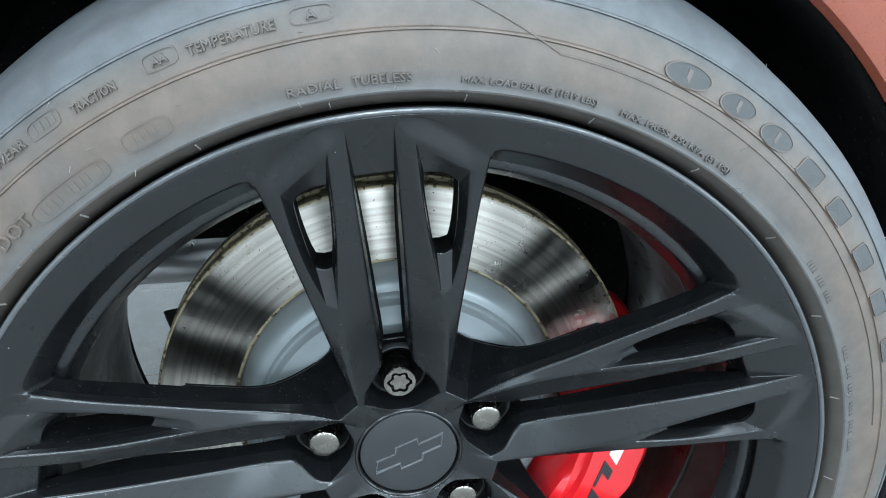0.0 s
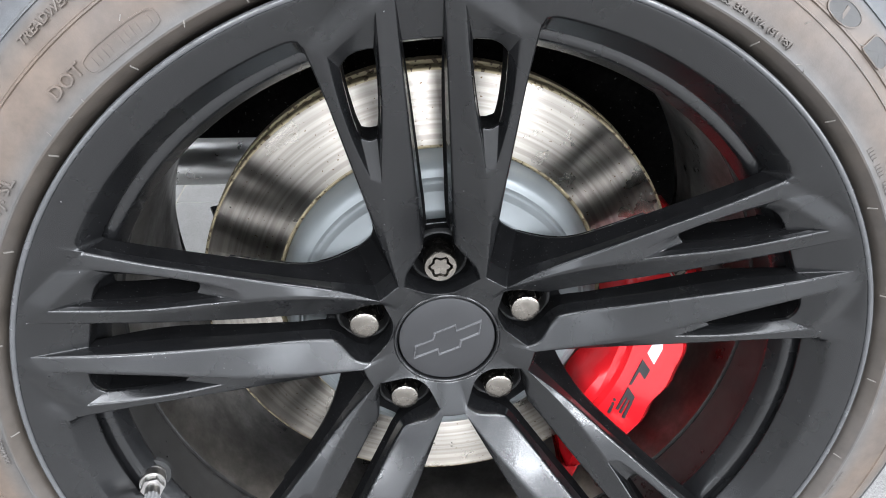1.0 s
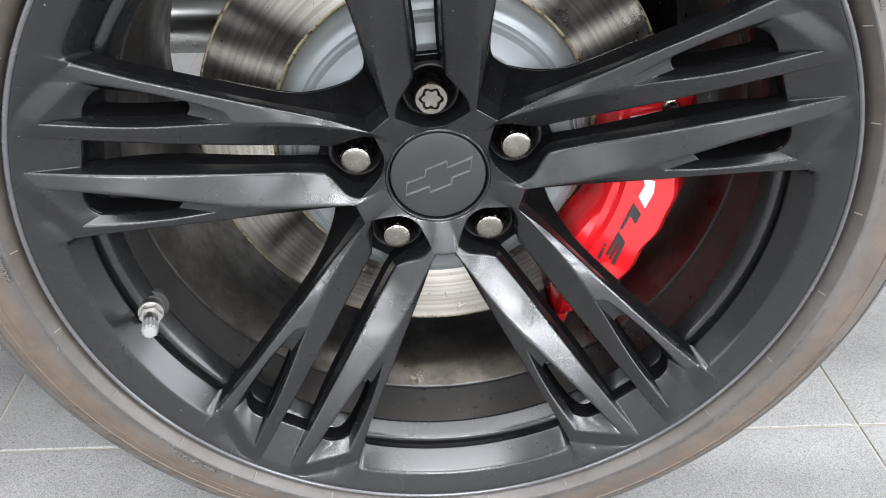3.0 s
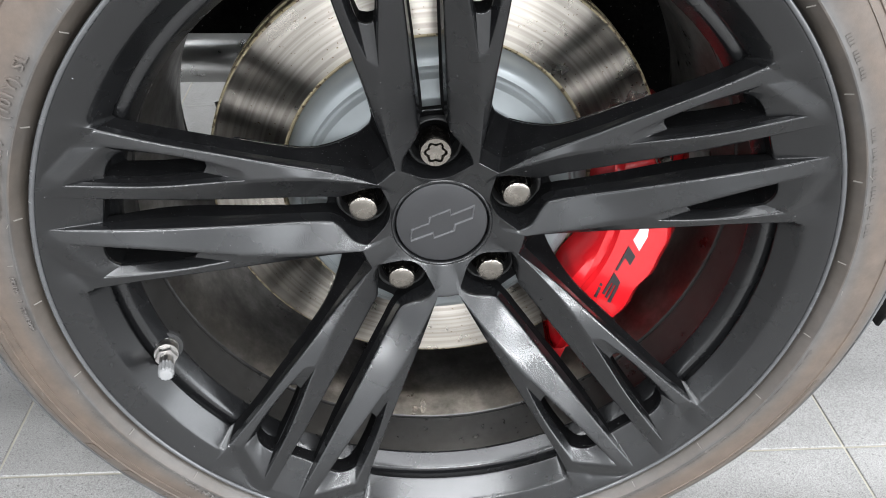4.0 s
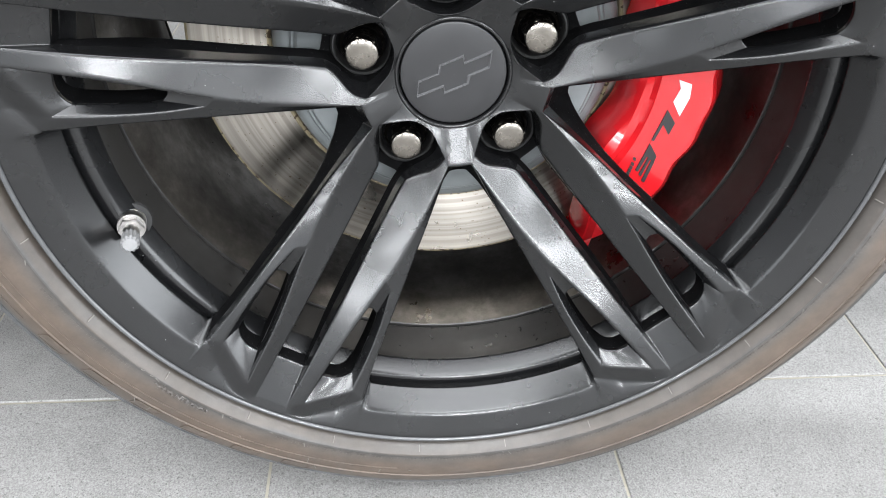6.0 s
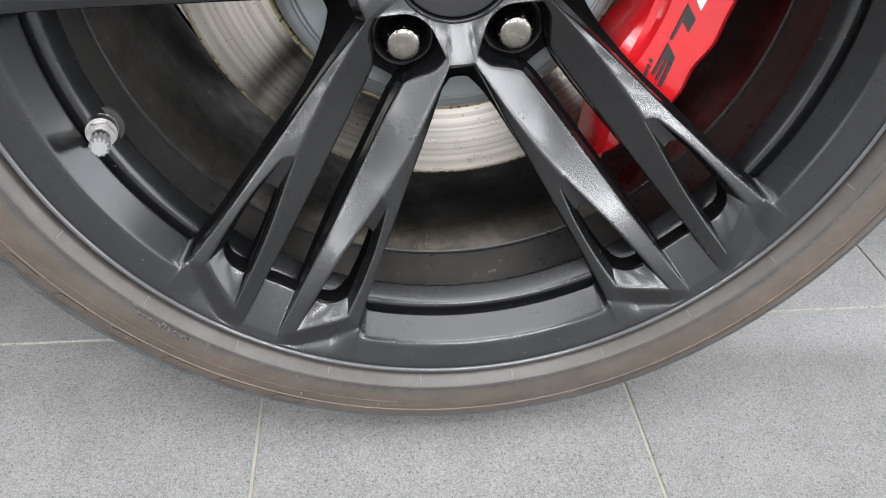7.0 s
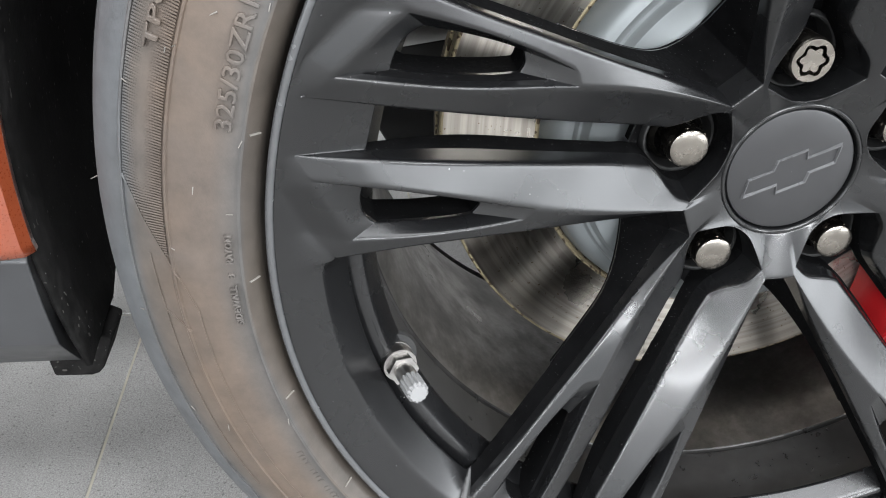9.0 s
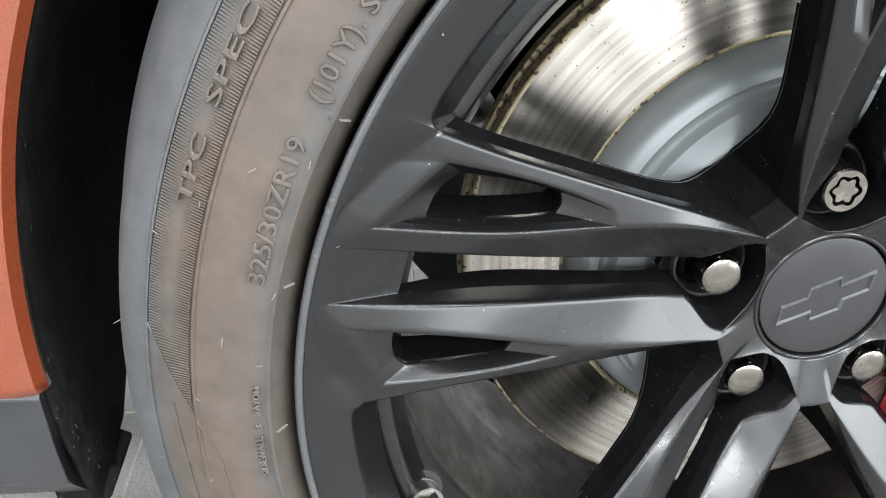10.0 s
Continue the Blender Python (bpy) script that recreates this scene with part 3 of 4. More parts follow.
        loft(line, thick, (0.7,), (), (0.6,), matt=1)

    # dished flange out to the lip
    inner_line = np.concatenate([e_line(0, 1, shares(ramp[-1])), e12[::-1][1:], e23[1:], e34[1:], rim_top[1:]])
    first = e_line(1, 0, shares(ramp[-1]))[::-1]
    inner_line[:len(first)] = first
    outer_line = np.array([(257.4 * p[0] / math.hypot(p[0], p[1]), 257.4 * p[1] / math.hypot(p[0], p[1]), -69.8) for p in inner_line])

    def dished(row, ts):
        r0 = math.hypot(row[0][0], row[0][1])
        off = row[0][2] - flange_w(r0)
        for p, t in zip(row, ts):
            p[2] = flange_w(math.hypot(p[0], p[1])) + off * (1 - t) ** 2
        return row

    loft(inner_line, outer_line, (4.0,), (0.45, 0.75), (), sort=1, shape=dished)
    prev = outer_line
    for r, w in LIP:
        line = prev.copy()
        line[:, :2] *= (r / np.hypot(prev[:, 0], prev[:, 1]))[:, None]
        line[:, 2] = w
        for i in range(len(line) - 1):
            quads.append((prev[i], line[i], line[i + 1], prev[i + 1])), sorts.append(2)
        prev = line
    # back of the spoke
    loft(low_a[i30:], low_oa[i30:] + np.array((0, 0, 3.0)), (), (), (), matt=0)
    loft(low_b, rear[0][:k + 1], (), (), (), matt=0)
    loft(rear[2], low_ob, (), (), (), matt=0)

    q = np.array(quads) * 0.001
    sorts = np.array(sorts)
    verts, kinds = [], []
    for i in range(5):
        c, s = math.cos(radians(72 * i)), math.sin(radians(72 * i))
        for mirror in (1, -1):
            x, z, y = -mirror * q[:, :, 1], q[:, :, 0], q[:, :, 2]
            p = np.stack([c * x - s * z, y, s * x + c * z], 2)
            verts.append(p if mirror > 0 else p[:, ::-1])
            kinds.append(np.where(sorts >= 4, sorts + 2 * i, sorts))
    verts, kinds = np.concatenate(verts).reshape(-1, 3), np.concatenate(kinds)
    me = bpy.data.meshes.new("casting")
    me.from_pydata(verts.tolist(), [], np.arange(len(verts)).reshape(-1, 4).tolist())
    me.polygons.foreach_set("material_index", kinds.astype(np.int32))
    bm = bmesh.new()
    bm.from_mesh(me)
    bmesh.ops.remove_doubles(bm, verts=bm.verts, dist=6e-5)
    bmesh.ops.recalc_face_normals(bm, faces=bm.faces)
    bm.to_mesh(me)
    bm.free()
    ob = bpy.data.objects.new("casting", me)
    scene.collection.objects.link(ob)
    soft = ob.modifiers.new("soft", "SUBSURF")
    soft.levels, soft.render_levels, soft.boundary_smooth = 2, 2, "PRESERVE_CORNERS"
    out = bpy.data.meshes.new_from_object(ob.evaluated_get(bpy.context.evaluated_depsgraph_get()))
    bpy.data.objects.remove(ob)
    bpy.data.meshes.remove(me)
    return out


def casting_parts(me):
    """Splits the skin into hub, flange and spokes, and keeps its normals across the joints."""
    nv, nf = len(me.vertices), len(me.polygons)
    co, no = np.empty(nv * 3, np.float32), np.empty(nv * 3, np.float32)
    me.vertices.foreach_get("co", co)
    me.vertex_normals.foreach_get("vector", no)
    li, kind = np.empty(len(me.loops), np.int32), np.empty(nf, np.int32)
    me.loops.foreach_get("vertex_index", li)
    me.polygons.foreach_get("material_index", kind)
    co, no, quads = co.reshape(-1, 3), no.reshape(-1, 3), li.reshape(-1, 4)
    for k in range(7):
        mine = (kind // 2) == k
        q = quads[mine]
        used, inv = np.unique(q, return_inverse=True)
        name = "hub" if k == 0 else "rim_flange" if k == 1 else "spoke"
        piece = bpy.data.meshes.new(name)
        piece.from_pydata(co[used].tolist(), [], inv.reshape(-1, 4).tolist())
        piece.polygons.foreach_set("use_smooth", [True] * len(q))
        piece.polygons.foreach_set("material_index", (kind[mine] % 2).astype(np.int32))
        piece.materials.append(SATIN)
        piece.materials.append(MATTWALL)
        piece.normals_split_custom_set_from_vertices(no[used].tolist())
        ob = new(name, piece)
        ob.parent = wheel
        ob.matrix_basis = pose(0, 0, 0, 0, 90 - TURNED, 0)


casting = casting_mesh()
casting_parts(casting)
bpy.data.meshes.remove(casting)

part("lip_bead", revolve([(0.2592 + 0.0017 * math.cos(radians(a)), -0.0694 + 0.0017 * math.sin(radians(a))) for a in range(-200, 61, 20)], 288), RIMEDGE, wheel, "fine bead on the rim's lip, paler for its highlight")

cap = part("centre_cap", revolve([(0.0001, -0.0012), (0.0200, -0.0010), (0.0318, -0.0004), (0.0334, 0.0001), (0.0340, 0.0011), (0.0340, 0.0060)], 96), CAPBLACK, wheel, "black plastic centre cap")
part("cap_ring", revolve([(0.0347, 0.0040), (0.0348, -0.0006), (0.0351, -0.0014), (0.0357, -0.0019), (0.0365, -0.0019), (0.0372, -0.0014), (0.0378, 0.0000)], 96), SATIN, wheel)


def badge_mesh():
    """A raised outline of a slanted bar crossed by a square, on the cap."""
    def shape(k):
        w, h, c, t, sl = 0.0265 - k, 0.0052 - k, 0.0094 - k * 0.8, 0.0098 - k, 0.30
        pts = [(-w - h * sl, -h), (-c, -h), (-c - sl * 0.004, -t), (c - sl * 0.010, -t), (c, -h), (w - h * sl * 2.6, -h), (w + h * sl, h), (c, h), (c + sl * 0.004, t), (-c + sl * 0.010, t), (-c, h), (-w + h * sl * 2.6, h)]
        return pts
    bm = bmesh.new()
    a, m, b, c = shape(-0.0002), shape(0.0005), shape(0.0010), shape(0.0019)
    loops = []
    for pts, y in ((a, -0.0006), (m, -0.0021), (b, -0.0021), (c, -0.0006)):
        loops.append([bm.verts.new((x, y, z)) for x, z in pts])
    n = len(a)
    for p, q in zip(loops, loops[1:]):
        for i in range(n):
            bm.faces.new((p[i], p[(i + 1) % n], q[(i + 1) % n], q[i]))
    bmesh.ops.recalc_face_normals(bm, faces=bm.faces)
    return bm


badge = part("badge", badge_mesh(), BADGE, cap, "raised slanted cross-shaped outline", smooth=False)
badge.matrix_basis = pose(0, 0, 0, 0, -23.5, 0)


def nut_mesh(radius=0.0103):
    prof = [(0.0001, -0.0015), (radius * 0.5, -0.0013), (radius * 0.85, -0.0008), (radius * 0.96, 0.0000), (radius, 0.0010), (radius, 0.0030)]
    bm = revolve(prof, 40)
    hexa = [(radius * 1.05 * math.cos(radians(60 * i)), radius * 1.05 * math.sin(radians(60 * i))) for i in range(6)]
    prism(hexa, 0.018, bm, 0.0022)
    revolve([(0.0125, 0.016), (0.0145, 0.019), (0.0145, 0.0235)], 40, bm=bm)
    return bm


def lock_mesh():
    """A locking nut: round face with a six-lobed key groove."""
    bm = bmesh.new()
    n = 72
    loops = []
    def lobe(a, base, amp):
        return base + amp * math.cos(6 * a)
    for kind in range(7):
        ring = []
        for i in range(n):
            a = 2 * math.pi * i / n
            r, y = ((0.0112, 0.020), (0.0112, 0.0006), (0.0105, -0.0004), (lobe(a, 0.0076, 0.0008), -0.0004), (lobe(a, 0.0076, 0.0008), 0.0100), (lobe(a, 0.0054, 0.0009), 0.0100),
                    (lobe(a, 0.0056, 0.0009), 0.0000))[kind]
            ring.append(bm.verts.new((r * math.cos(a), y, r * math.sin(a))))
        loops.append(ring)
    for p, q in zip(loops, loops[1:]):
        for i in range(n):
            bm.faces.new((p[i], p[(i + 1) % n], q[(i + 1) % n], q[i]))
    bm.faces.new(loops[-1])
    bmesh.ops.recalc_face_normals(bm, faces=bm.faces)
    return bm


NUT_R = 0.0588
for k in range(5):
    x, z = polar(NUT_R, TURNED + 72 * k)
    if k == 0:
        nut = part("locking_nut", lock_mesh(), NUTSTEEL, wheel, "nickel locking nut with a six-lobed key groove")
    elif k == 1:
        nut = first_nut = part("wheel_nut", nut_mesh(), NUTSTEEL, wheel, "worn nickel wheel nut with domed face")
    else:
        nut = copy_thing(first_nut, Matrix())
    nut.matrix_basis = pose(x, 0, z, 0, 17 * k, 0)
    # round seat sunk into the pocket's floor
    if k == 0:
        seat = part("nut_seat", revolve([(0.0215, 0.0270), (0.0205, 0.0180), (0.0197, 0.0150), (0.0189, 0.0141), (0.0181, 0.0140), (0.0174, 0.0147), (0.0169, 0.0180), (0.0160, 0.0270)], 64), POCKET, wheel)
    else:
        seat = new("nut_seat", seat.data)
        seat.parent = wheel
    seat.matrix_basis = pose(x, 0, z)

# valve
valve = part("valve_stem", revolve([(0.0001, -0.012), (0.0045, -0.012), (0.0050, -0.0105), (0.0050, 0.014), (0.0090, 0.014)], 24), ZINC, wheel, "zinc valve stem with hexagon nut")
part("valve_nut", prism([(0.0078 * math.cos(radians(60 * i)), 0.0078 * math.sin(radians(60 * i))) for i in range(6)], 0.006, None, 0.0), ZINC, valve, smooth=False)
part("valve_collar", revolve([(0.0052, 0.006), (0.0086, 0.006), (0.0088, 0.0075), (0.0088, 0.017), (0.0052, 0.018)], 28), ZINC, valve)
part("valve_seal", revolve([(0.0080, 0.017), (0.0120, 0.0165), (0.0125, 0.020), (0.0080, 0.021)], 28), RUBBERSEAL, valve, "black rubber seal")
vc = bmesh.new()
ring0, ring1, ring2 = [], [], []
for i in range(36):
    a, r = 2 * math.pi * i / 36, 0.0050 + (0.0005 if i % 3 else -0.0003)
    for ring, y, k in ((ring0, -0.010, 1.0), (ring1, -0.0205, 1.0), (ring2, -0.0222, 0.78)):
        ring.append(vc.verts.new((k * r * math.cos(a), y, k * r * math.sin(a))))
for i in range(36):
    j = (i + 1) % 36
    vc.faces.new((ring0[i], ring0[j], ring1[j], ring1[i]))
    vc.faces.new((ring1[i], ring1[j], ring2[j], ring2[i]))
vc.faces.new(ring2)
bmesh.ops.recalc_face_normals(vc, faces=vc.faces)
part("valve_cap", vc, VALVECAP, valve, "pale ribbed dust cap", smooth=False)
valve.matrix_basis = pose(-0.2025, -0.049, 0.2615 - HUB, -10, 0, 14)

# ---- tyre ----
SIDE = [(0.2560, -0.040), (0.2588, -0.0500), (0.2604, -0.0580), (0.2628, -0.0660), (0.2660, -0.0715), (0.2686, -0.0744), (0.2696, -0.0757), (0.2706, -0.0760), (0.2722, -0.0753), (0.2760, -0.0752), (0.2850, -0.0745), (0.2920, -0.0731),
        (0.2968, -0.0714), (0.2974, -0.0721), (0.2983, -0.0717), (0.2989, -0.0702), (0.3070, -0.0674), (0.3124, -0.0640), (0.3147, -0.0622), (0.3151, -0.0630), (0.3159, -0.0626), (0.3164, -0.0611),
        (0.3200, -0.0588), (0.3260, -0.0530), (0.3288, -0.0460), (0.3315, -0.0350), (0.3350, -0.0165), (0.3395, 0.0050), (0.3412, 0.0300), (0.3420, 0.0600), (0.3420, 0.1900), (0.3380, 0.2200), (0.3250, 0.2420), (0.3000, 0.2500), (0.2600, 0.2300), (0.2580, 0.2060)]


def side_y(r):
    """How far out the sidewall stands at radius r."""
    for (r0, y0), (r1, y1) in zip(SIDE, SIDE[1:]):
        if r0 <= r <= r1:
            return y0 + (y1 - y0) * (r - r0) / (r1 - r0)
    return SIDE[-1][1]


tyre_bm = revolve(SIDE, 384)
for v in tyre_bm.verts:
    low = v.co.z + HUB
    if low < 0.0008:
        v.co.z = 0.0008 - HUB
tyre = part("tyre", tyre_bm, TYRE, wheel, "low-profile tyre with browned sidewall and moulded lettering")


def wrap(bm, r0, a0, squash=1.0, lift=0.0):
    """Bends a flat mesh (x along, z outward, y negative towards the viewer) onto the sidewall, reading clockwise, from angle a0."""
    for v in bm.verts:
        r = r0 + v.co.z
        a = radians(a0) - v.co.x * squash / r0
        v.co = Vector((r * math.cos(a), side_y(r) + v.co.y - lift, r * math.sin(a)))
    return bm


def text_mesh(words, height, depth=0.0014):
    curve = bpy.data.curves.new("words", "FONT")
    curve.body, curve.size, curve.extrude, curve.resolution_u, curve.bevel_depth, curve.bevel_resolution = words, height / 0.70, depth, 2, 0.00012, 0
    ob = bpy.data.objects.new("words", curve)
    scene.collection.objects.link(ob)
    dg = bpy.context.evaluated_depsgraph_get()
    me = bpy.data.meshes.new_from_object(ob.evaluated_get(dg))
    bm = bmesh.new()
    bm.from_mesh(me)
    bpy.data.objects.remove(ob)
    for v in bm.verts:
        x, z, y = v.co
        v.co = Vector((x, -y, z))
    bmesh.ops.recalc_face_normals(bm, faces=bm.faces)
    return bm


def lettering(words, r, a0, a1, height, depth=0.0014):
    """Raised words between two angles (reading clockwise, feet at radius r)."""
    bm = text_mesh(words, height, depth)
    xs = [v.co.x for v in bm.verts]
    span = radians(a0 - a1) * r
    k = span / (max(xs) - min(xs))
    low = min(xs)
    for v in bm.verts:
        v.co.x = (v.co.x - low) * k
    return part("lettering", wrap(bm, r, a0), TYRE, tyre, smooth=False)


def bars(name, r, a0, a1, height, count, thick=0.0004):
    """Plain raised bars in place of unreadable writing."""
    bm = bmesh.new()
    span = radians(a0 - a1) * r
    for i in range(count):
        w = span / count
        if i % 5 == 4:
            continue
        box(w * 0.62, thick * 2, height * random.uniform(0.75, 1.0), (w * (i + 0.5), 0, height * 0.5), bm)
    return part(name, wrap(bm, r, a0), TYRE, tyre, smooth=False)


def rail(r0, a0, r1, a1, width=0.0012, thick=0.0006, n=12):
    """A thin moulded line over the sidewall from one polar place to another."""
    bm = bmesh.new()
    rows = []
    for i in range(n + 1):
        t = i / n
        r, a = r0 + (r1 - r0) * t, radians(a0 + (a1 - a0) * t)
        dr, da = (r1 - r0), radians(a1 - a0) * (r0 + r1) / 2
        ln = math.hypot(dr, da)
        nr, na = -da / ln * width / 2, dr / ln * width / 2
        row = []
        for s, h in ((1, -0.0003), (0.5, thick), (-0.5, thick), (-1, -0.0003)):
            rr, aa = r + nr * s, a + na * s / r
            row.append(bm.verts.new((rr * math.cos(aa), side_y(rr) - h, rr * math.sin(aa))))
        rows.append(row)
    for p, q in zip(rows, rows[1:]):
        for j in range(3):
            bm.faces.new((p[j], p[j + 1], q[j + 1], q[j]))
    bmesh.ops.recalc_face_normals(bm, faces=bm.faces)
    return part("moulded_line", bm, TYRE, tyre)


lettering("325/30ZR19", 0.2746, 168.0, 156.5, 0.0063)
lettering("(101Y)", 0.2748, 153.7, 148.3, 0.0063)
lettering(".", 0.2752, 148.1, 147.8, 0.0060)
lettering("SL", 0.2748, 147.1, 145.0, 0.0060)
lettering("TPC", 0.3041, 163.8, 159.1, 0.0048, 0.0021)
lettering("SPEC", 0.3041, 157.1, 150.5, 0.0048, 0.0021)
lettering("RADIAL", 0.2745, 102.6, 97.4, 0.0043)
lettering("TUBELESS", 0.2745, 96.4, 90.6, 0.0043)
lettering("MAX. LOAD 825 KG (1819 LBS)", 0.2742, 85.8, 71.6, 0.0030)
lettering("MAX. PRESS. 350 KPA (51 PSI)", 0.2738, 68.9, 54.2, 0.0030)
lettering("TEMPERATURE", 0.3045, 109.7, 102.0, 0.0043)
lettering("A", 0.3060, 99.4, 98.4, 0.0034)
lettering("TREADWEAR", 0.3055, 133.2, 125.8, 0.0042)
lettering("TRACTION", 0.3045, 120.8, 116.4, 0.0040)
lettering("AA", 0.3060, 112.9, 111.4, 0.0038)
lettering("DOT", 0.2790, 134.6, 130.2, 0.0065)
lettering("MADE IN U.S.A.", 0.2735, -128.5, -137.2, 0.0030)
lettering("SIDEWALL", 0.2733, 186.1, 182.0, 0.0027)
lettering("3", 0.2733, 181.2, 180.8, 0.0027)
lettering("RAYON", 0.2733, 179.8, 177.1, 0.0027)
bars("bar_writing", 0.3060, 124.9, 122.3, 0.0046, 4)
bars("bar_writing", 0.2765, 129.4, 121.6, 0.0056, 11)
bars("bar_writing", 0.2795, 118.0, 114.4, 0.0056, 5)
bars("bar_writing", 0.2735, 38.0, 31.0, 0.0030, 14)
bars("bar_writing", 0.2735, 24.0, 6.0, 0.0026, 30)
bars("bar_writing", 0.2735, -14.0, -32.0, 0.0026, 34)
bars("bar_writing", 0.2735, -32.0, -118.0, 0.0026, 170)
bars("bar_writing", 0.2735, -141.0, -158.0, 0.0028, 30)
bars("bar_writing", 0.3030, -46.0, -62.0, 0.0056, 10)


def loop_outline(r, a, length, height, width=0.0007):
    """A raised stadium-shaped frame round a short word."""
    bm = bmesh.new()
    n, loops = 28, [[], [], [], []]
    for i in range(n):
        t = 2 * math.pi * i / n
        c, s = math.cos(t), math.sin(t)
        ex, ez = abs(c) ** 0.5 * math.copysign(1, c), abs(s) ** 0.5 * math.copysign(1, s)
        for k, (g, y) in enumerate(((0, 0.0002), (0, -0.0006), (width, -0.0006), (width, 0.0002))):
            loops[k].append(bm.verts.new(((length / 2 - g) * ex, y, (height / 2 - g) * ez)))
    for p, q in zip(loops, loops[1:]):
        for i in range(n):
            bm.faces.new((p[i], p[(i + 1) % n], q[(i + 1) % n], q[i]))
    bmesh.ops.recalc_face_normals(bm, faces=bm.faces)
    return part("raised_frame", wrap(bm, r, a), TYRE, tyre)


loop_outline(0.3078, 98.9, 0.0200, 0.0076)
loop_outline(0.3078, 112.1, 0.0170, 0.0080)
loop_outline(0.3083, 123.6, 0.0180, 0.0080)
loop_outline(0.2793, 125.5, 0.0450, 0.0105)
loop_outline(0.2822, 116.2, 0.0250, 0.0100)

# brand marking: plain flat raised shapes
STUB = material("pale_rubber_stub", (0.12, 0.112, 0.10), 0.6, 0, 0.3, 400)
WORDMARK = material("dark_wordmark_rubber", (0.052, 0.051, 0.050), 0.7, 0, 0.2, 160, 0.3, 900, spec=0.2)


def wordmark_shape(a, kind, r=0.3040, length=0.0200, height=0.0112, rubber=None):
    bm = bmesh.new()
    n = 32
    edge = []
    for i in range(n):
        t = 2 * math.pi * i / n
        c, s = math.cos(t), math.sin(t)
        e = 1.0 if kind == "oval" else 0.35
        edge.append((length / 2 * abs(c) ** e * math.copysign(1, c) + 0.25 * height * s, height / 2 * abs(s) ** e * math.copysign(1, s)))
    f = [bm.verts.new((x, -0.0005, z)) for x, z in edge]
    g = [bm.verts.new((x * 1.05, 0.0003, z * 1.07)) for x, z in edge]
    mid = bm.verts.new((0, -0.0005, 0))
    for i in range(n):
        j = (i + 1) % n
        bm.faces.new((f[i], f[j], g[j], g[i]))
        bm.faces.new((mid, f[j], f[i]))
    bmesh.ops.recalc_face_normals(bm, faces=bm.faces)
    shape = part("wordmark_shape", wrap(bm, r, a), rubber or WORDMARK, tyre, "plain raised shape of a maker's mark", smooth=False)
    line = bmesh.new()
    inner, outer = [], []
    for x, z in edge:
        inner.append((x * 0.98, z * 0.97))
        outer.append((x * 1.06, z * 1.10))
    rings = [[line.verts.new((x, y, z)) for x, z in pts] for pts, y in ((inner, -0.0004), (inner, -0.0009), (outer, -0.0009), (outer, 0.0003))]
    for p, q in zip(rings, rings[1:]):
        for i in range(n):
            j = (i + 1) % n
            line.faces.new((p[i], p[j], q[j], q[i]))
    bmesh.ops.recalc_face_normals(line, faces=line.faces)
    part("shape_outline", wrap(line, r, a), TYRE, shape, smooth=False)
    if kind == "oval":
        part("shape_slot", wrap(box(length * 0.10, 0.0016, height * 0.55, (0, 0, 0)), r, a), TYRE, shape, smooth=False)
    return shape


for a, kind, ln in ((63.6, "oval", 0.0260), (57.4, "oval", 0.0215), (51.8, "oval", 0.0215), (46.0, "block", 0.0175), (40.0, "block", 0.0165), (33.2, "block", 0.0165), (26.6, "block", 0.0165), (19.8, "block", 0.0165)):
    wordmark_shape(a, kind, length=ln)
for a in (210.8, 217.8, 225.2, 232.8, 240.2, 247.6):
    wordmark_shape(a, "block", r=0.3045, length=0.0190, height=0.0085, rubber=TYRE)

rail(0.3135, 86.5, 0.2930, 76.6)
rail(0.2930, 76.6, 0.2905, 10.0, n=60)
rail(0.3150, 173.6, 0.2957, 181.7)
rail(0.2957, 181.7, 0.2908, 184.6)
rail(0.2908, 184.6, 0.2870, 262.0, n=70)
rail(0.3067, 179.6, 0.3052, 184.9)
rail(0.3052, 184.9, 0.2964, 186.8)
rail(0.3052, 184.9, 0.3061, 206.0, n=20)

# band of fine radial ribs
rib_bm = bmesh.new()
for a_from, a_to in ((140.0, 179.7), (-20.0, -72.0)):
    count = int(abs(a_to - a_from) / 0.215)
    for i in range(count):
        a = a_from + (a_to - a_from) * i / count
        top = 0.3145
        low = 0.2991
        if a_from > 0 and a > 173.4:
            top = 0.3145 - (a - 173.4) * 0.00236
            if top - low < 0.001:
                continue
        piece = [(low, -0.45), (top, -0.45), (top, 0.45), (low, 0.45)]
        t = radians(0.155)
        quads = []
        for r, s in piece:
            for h in (-0.0002, 0.0011):
                k = 1.0 if h < 0 else 0.80
                ang = radians(a) + s * k * t
                quads.append(rib_bm.verts.new((r * math.cos(ang), side_y(r) - h, r * math.sin(ang))))
        b0, t0, b1, t1, b2, t2, b3, t3 = quads
        for f in ((t0, t1, t2, t3), (b0, b1, t1, t0), (b2, b3, t3, t2), (b1, b2, t2, t1), (b3, b0, t0, t3)):
            rib_bm.faces.new(f)
bmesh.ops.recalc_face_normals(rib_bm, faces=rib_bm.faces)
tagged(part("fine_ribs", rib_bm, TYRE, tyre, "band of fine moulded ribs", smooth=False), kind="stuff")

